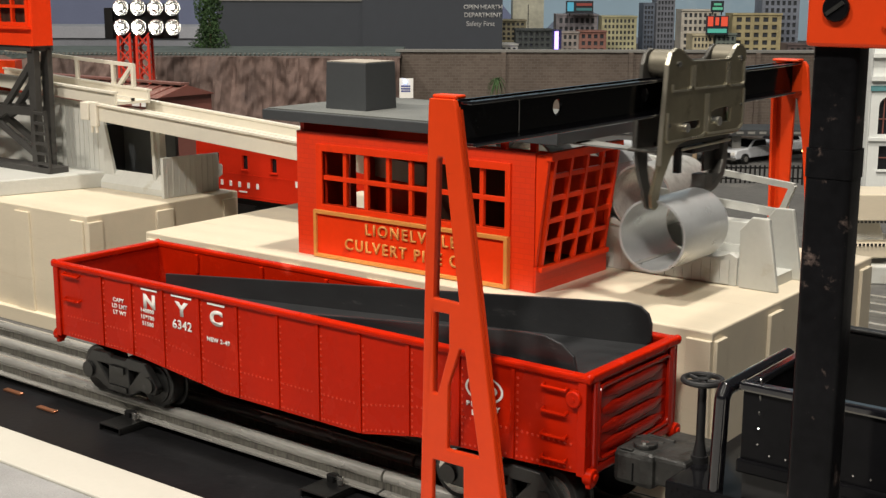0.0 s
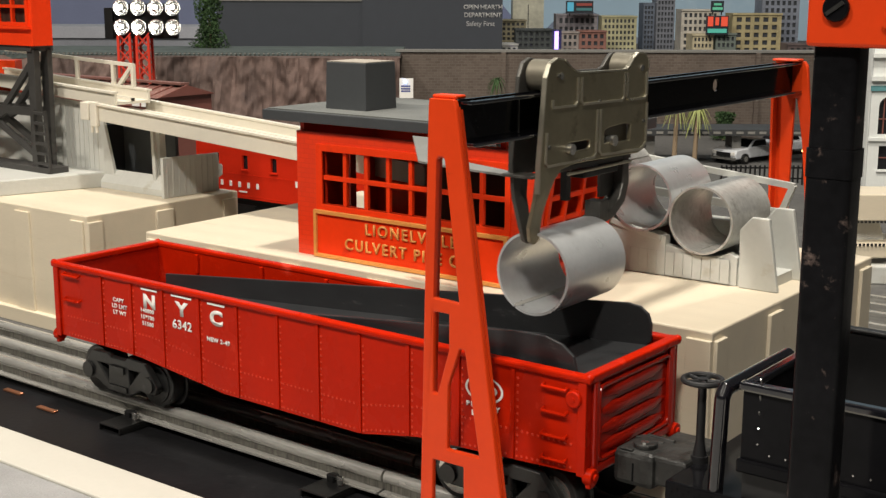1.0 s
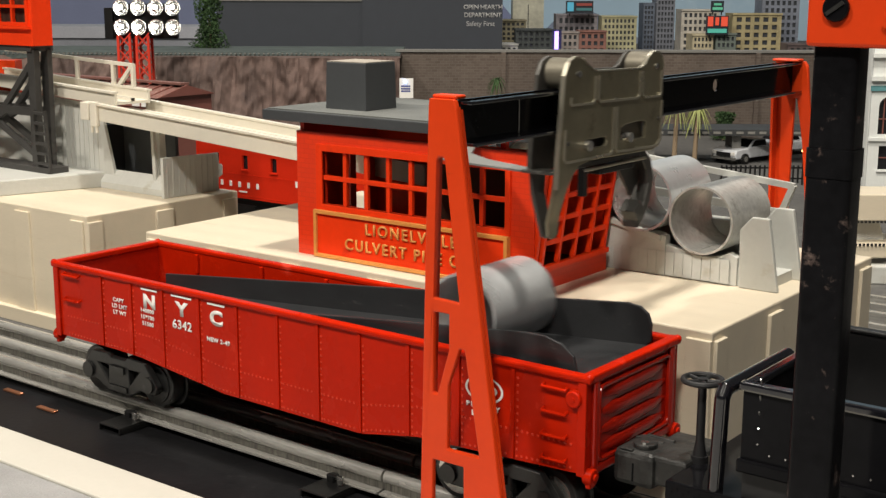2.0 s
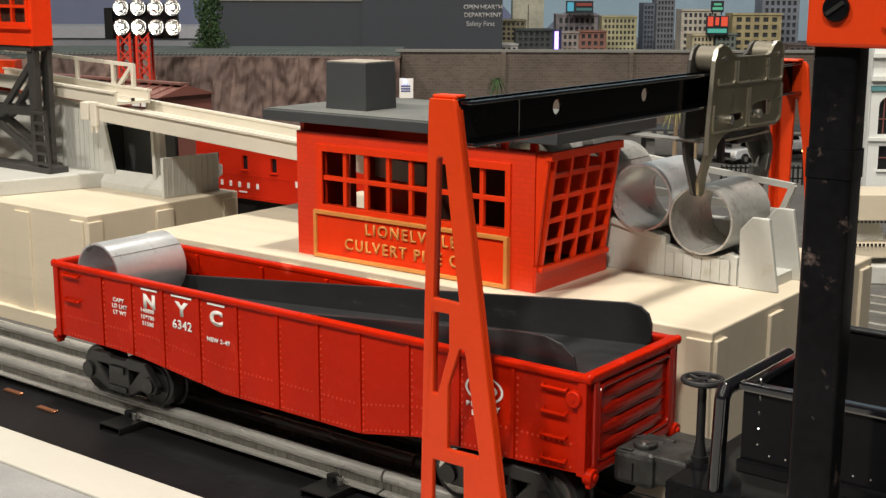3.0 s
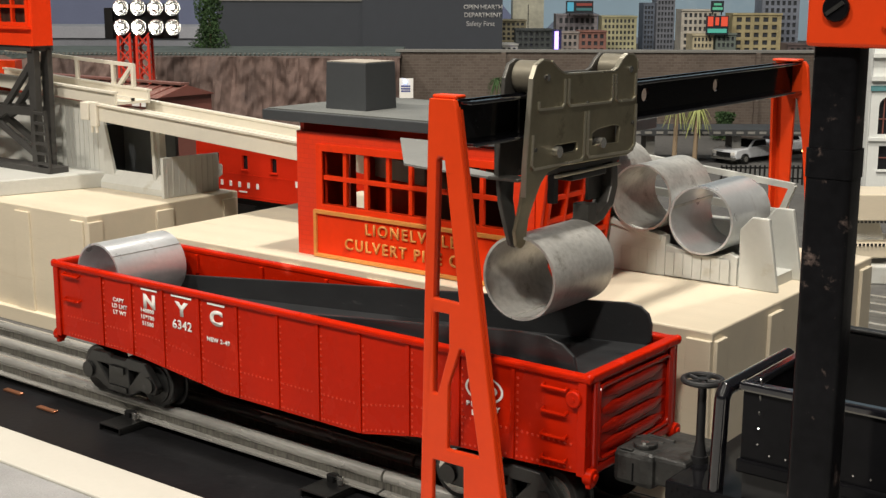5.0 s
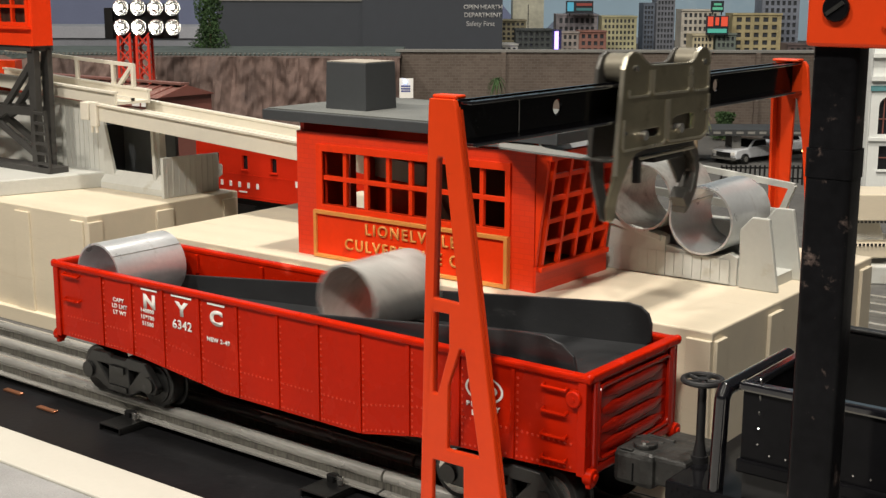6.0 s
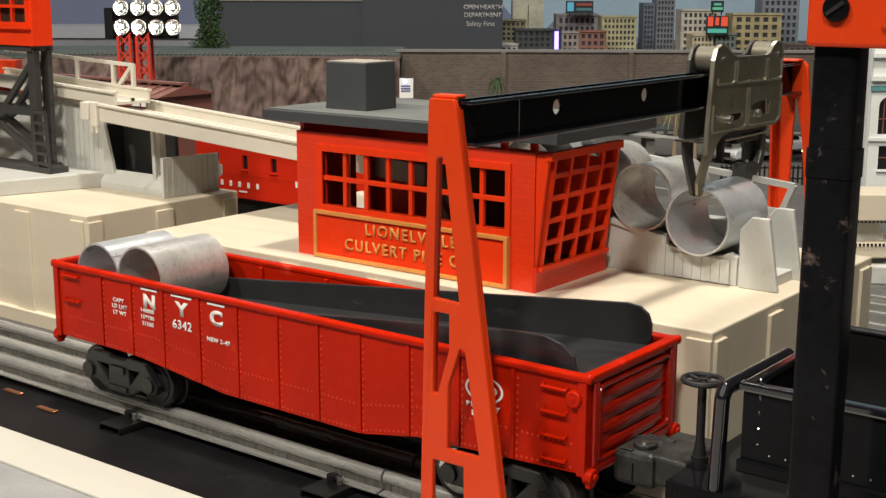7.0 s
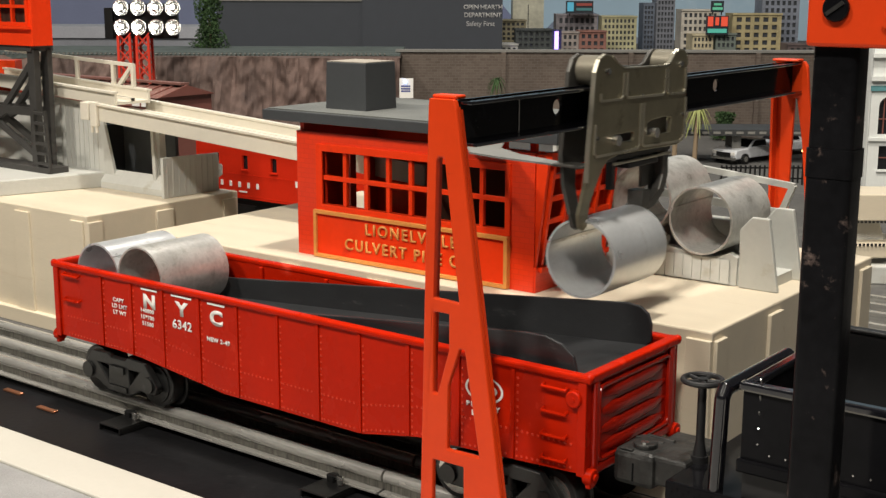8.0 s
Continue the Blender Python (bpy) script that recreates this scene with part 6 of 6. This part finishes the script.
for k in range(40):
    back_part("girder_plate", cube(0.0105 * k + 0.001, 0.0105 * k + 0.0075, -0.0006, 0, 0.0285, 0.0308), STONE_CAP, t)
for k in range(6):
    back_part("pier", cube(0.008 + 0.080 * k, 0.016 + 0.080 * k, 0.010, 0.040, 0, 0.0270), STONE_CAP, t)


def white_house():
    t = back_thing("town_house", "white miniature town house with arched windows", "building", 0.3340, 1.0)
    wall = mat("white_house_paint", (0.72, 0.74, 0.72), 0.7, var=0.06, scale=30)
    teal = mat("teal_trim", (0.10, 0.26, 0.28), 0.6)
    holes = []
    for k in range(4):
        x = 0.0140 + 0.026 * k
        holes.append([(x - 0.0075, 0.0480), (x + 0.0075, 0.0480), (x + 0.0075, 0.0700)] + [(x + 0.0075 * math.cos(a), 0.0700 + 0.0075 * math.sin(a)) for a in [math.pi * j / 8 for j in range(1, 8)]] + [(x - 0.0075, 0.0700)])
        holes.append([(x - 0.0055, 0.0200), (x + 0.0055, 0.0200), (x + 0.0055, 0.0390), (x - 0.0055, 0.0390)])
    back_part("front_wall", plate_with_holes([(0, 0), (0.11, 0), (0.11, 0.170), (0, 0.170)], holes, "y", 0, 0.003), wall, t)
    back_part("house_block", cube(0, 0.11, 0.0045, 0.09, 0, 0.1695), wall, t)
    for k in range(4):
        x = 0.0140 + 0.026 * k
        w = back_part("arched_window", cube(x - 0.0078, x + 0.0078, 0.0030, 0.0042, 0.0478, 0.0778), WINDOW_DARK, t)
        for o in (-0.0026, 0.0026):
            back_part("glazing_bar", cube(x + o - 0.0004, x + o + 0.0004, 0.0022, 0.0030, 0.0480, 0.0760), BOX_BROWN, w)
        back_part("glazing_bar", cube(x - 0.0075, x + 0.0075, 0.0022, 0.0030, 0.0595, 0.0603), BOX_BROWN, w)
        w = back_part("window", cube(x - 0.0058, x + 0.0058, 0.0030, 0.0042, 0.0198, 0.0392), WINDOW_DARK, t)
        back_part("glazing_bar", cube(x - 0.0055, x + 0.0055, 0.0022, 0.0030, 0.0290, 0.0298), BOX_BROWN, w)
        back_part("sill", cube(x - 0.0065, x + 0.0065, -0.0015, 0, 0.0185, 0.0198), wall, w)
    back_part("teal_band", cube(-0.001, 0.111, -0.0016, 0, 0.0820, 0.0860), teal, t)
    back_part("cornice", cube(-0.002, 0.112, -0.0040, 0, 0.0900, 0.0935), wall, t)
    back_part("floor_band", cube(-0.001, 0.111, -0.0020, 0, 0.0430, 0.0455), wall, t)
    back_part("cornice", cube(-0.002, 0.112, -0.0040, 0, 0.1080, 0.1110), wall, t)
    return t


white_house()


def cream_bridge():
    t = back_thing("cream_bridge", "cream plastic girder bridge with toothed edges", "bridge", 0.2260, 0.70)
    back_part("upper_beam", cube(0, 0.20, 0, 0.030, 0.0340, 0.0490), CREAM, t, bevel=0.0006)
    back_part("lower_beam", cube(0, 0.20, -0.006, 0.030, 0.0140, 0.0215), CREAM, t, bevel=0.0010)
    back_part("base_beam", cube(0, 0.20, -0.010, 0.030, 0, 0.0105), GREY, t, bevel=0.0010)
    bm = bmesh.new()
    for k in range(90):
        box(bm, 0.0022 * k, 0.0022 * k + 0.0012, -0.0008, 0.0002, 0.0330, 0.0342)
        box(bm, 0.0022 * k, 0.0022 * k + 0.0012, -0.0068, -0.0058, 0.0213, 0.0225)
    back_part("teeth", bm, BLACK_SATIN, t, kind="stuff")
    for k in range(5):
        back_part("web_plate", prismed([(0.040 * k, 0.0215), (0.040 * k + 0.024, 0.0215), (0.040 * k + 0.020, 0.0335), (0.040 * k + 0.004, 0.0335)], "y", 0.010, 0.016), GREY, t)
    return t


cream_bridge()
t = back_thing("orange_crate_wall", "orange plastic structure behind the tower", "structure", -0.2520, 0.74)
back_part("panel", cube(-0.05, 0.0060, 0, 0.012, 0, 0.1190), ORANGE, t)
back_part("rib", cube(-0.0120, -0.0080, -0.002, 0, 0, 0.1190), GREY, t)

# ---- what moves ----
# the trolley's way along the beam: seconds, metres
RUN = [(0.0, 0.0995), (0.5, 0.0572), (1.0, 0.0275), (1.3, 0.0205), (1.5, 0.0185), (1.6, 0.0183), (1.7, 0.0200), (1.9, 0.0285), (2.1, 0.0480), (2.3, 0.0710),
       (2.55, 0.1000), (2.8, 0.1240), (3.0, 0.1335), (3.15, 0.1355), (3.3, 0.1335), (3.5, 0.1204), (4.0, 0.0784), (4.5, 0.0409), (4.7, 0.0284), (5.0, 0.0205), (5.2, 0.0185),
       (5.3, 0.0183), (5.4, 0.0200), (5.6, 0.0285), (5.8, 0.0480), (6.0, 0.0710), (6.25, 0.1000), (6.5, 0.1245), (6.7, 0.1340), (6.85, 0.1355), (7.0, 0.1330), (7.5, 0.0935), (8.0, 0.0540)]
PIPE_X, PIPE_Z, HANG, CAR_Y = -0.0295, 0.0787, 0.0057, 0.0258
SLOTS = [(-0.0295, 0.0787), (-0.0535, 0.0845), (-0.0780, 0.0885), (-0.1027, 0.0905), (-0.1275, 0.0920), (-0.1520, 0.0935)]
RACK_Y = 0.1412


def on_ramp(x):
    return 0.0545 + 0.071 * (x + 0.1956)


def carried_rows(t0, t1):
    return [(t, pose(PIPE_X, y + HANG, PIPE_Z)) for t, y in RUN if t0 < t <= t1]


def rolling_rows(drop, stop):
    """Falls from the hooks onto the ramp and rolls to its resting place."""
    rows = []
    k0, t, x = round(drop * FPS), 0.0, PIPE_X
    k = k0 + 1
    start = drop + 0.03
    y0 = 0.0183 + HANG
    while x > stop:
        t = k / FPS
        fall = min(1.0, ((t - drop) / 0.15) ** 2)
        x = PIPE_X - 0.145 * max(0.0, t - start) ** 2
        x = max(x, stop)
        z = PIPE_Z + (on_ramp(x) - PIPE_Z) * fall
        rows.append((t, pose(x, y0 + (CAR_Y - y0) * fall, z, 0, math.degrees((x - PIPE_X) / PIPE_R), 0)))
        k += 1
    last = math.degrees((stop - PIPE_X) / PIPE_R)
    rows.append((8.0, pose(stop, CAR_Y, on_ramp(stop), 0, last, 0)))
    return rows


def slot_pose(i, turn):
    x, z = SLOTS[i]
    return pose(x, RACK_Y, z, 0, turn, 0)


ROLL = 115.0  # degrees from one slot of the rack to the next


def rack_rows(first, moves):
    """In slot first at the start; each move (seconds) rolls it one slot further down."""
    rows, i, turn = [(0.0, slot_pose(first, 0.0))], first, 0.0
    for m in moves:
        rows.append((m, slot_pose(i, turn)))
        (xa, za), (xb, zb) = SLOTS[i], SLOTS[i - 1]
        for f, dt in ((0.35, 0.10), (0.70, 0.1667)):
            rows.append((m + dt, pose(xa + (xb - xa) * f, RACK_Y, za + (zb - za) * f, 0, turn + ROLL * f, 0)))
        i, turn = i - 1, turn + ROLL
        rows.append((m + 0.2333, slot_pose(i, turn)))
    return rows, turn


def spin(m, turn):
    return m @ pose(0, 0, 0, 0, turn, 0)


def motions():
    walk(TROLLEY, [(t, pose(-0.0315, y, 0.0)) for t, y in RUN])
    hold, swing = pose(0.0012, 0.0362, 0.1080), pose(0.0012, 0.0362, 0.1080, 42, 0, 0)
    walk(REAR_HOOK, [(0.0, hold), (1.58, hold), (1.72, swing), (3.08, swing), (3.2, hold), (5.28, hold), (5.42, swing), (6.78, swing), (6.9, hold), (8.0, hold)])
    M1, M2, M3 = 0.1, 3.7667, 7.5
    # held at the start, then dropped into the gondola
    walk(PIPES[0], [(0.0, pose(PIPE_X, RUN[0][1] + HANG, PIPE_Z))] + carried_rows(0.0, 1.6) + rolling_rows(1.6, -0.2195))
    # second: rolls to the cradle, is picked up, dropped, rolls
    rows, turn = rack_rows(1, [M1])
    rows += [(3.15, slot_pose(0, turn))] + [(t, spin(m, turn)) for t, m in carried_rows(3.15, 5.3) + rolling_rows(5.3, -0.1955)]
    walk(PIPES[1], rows)
    rows, turn = rack_rows(2, [M1, M2])
    rows += [(6.85, slot_pose(0, turn))] + [(t, spin(m, turn)) for t, m in carried_rows(6.85, 8.0)]
    walk(PIPES[2], rows)
    for i in (3, 4, 5):
        rows, turn = rack_rows(i, [M1, M2, M3])
        walk(PIPES[i], rows + [(8.0, slot_pose(i - 3, turn))])


motions()
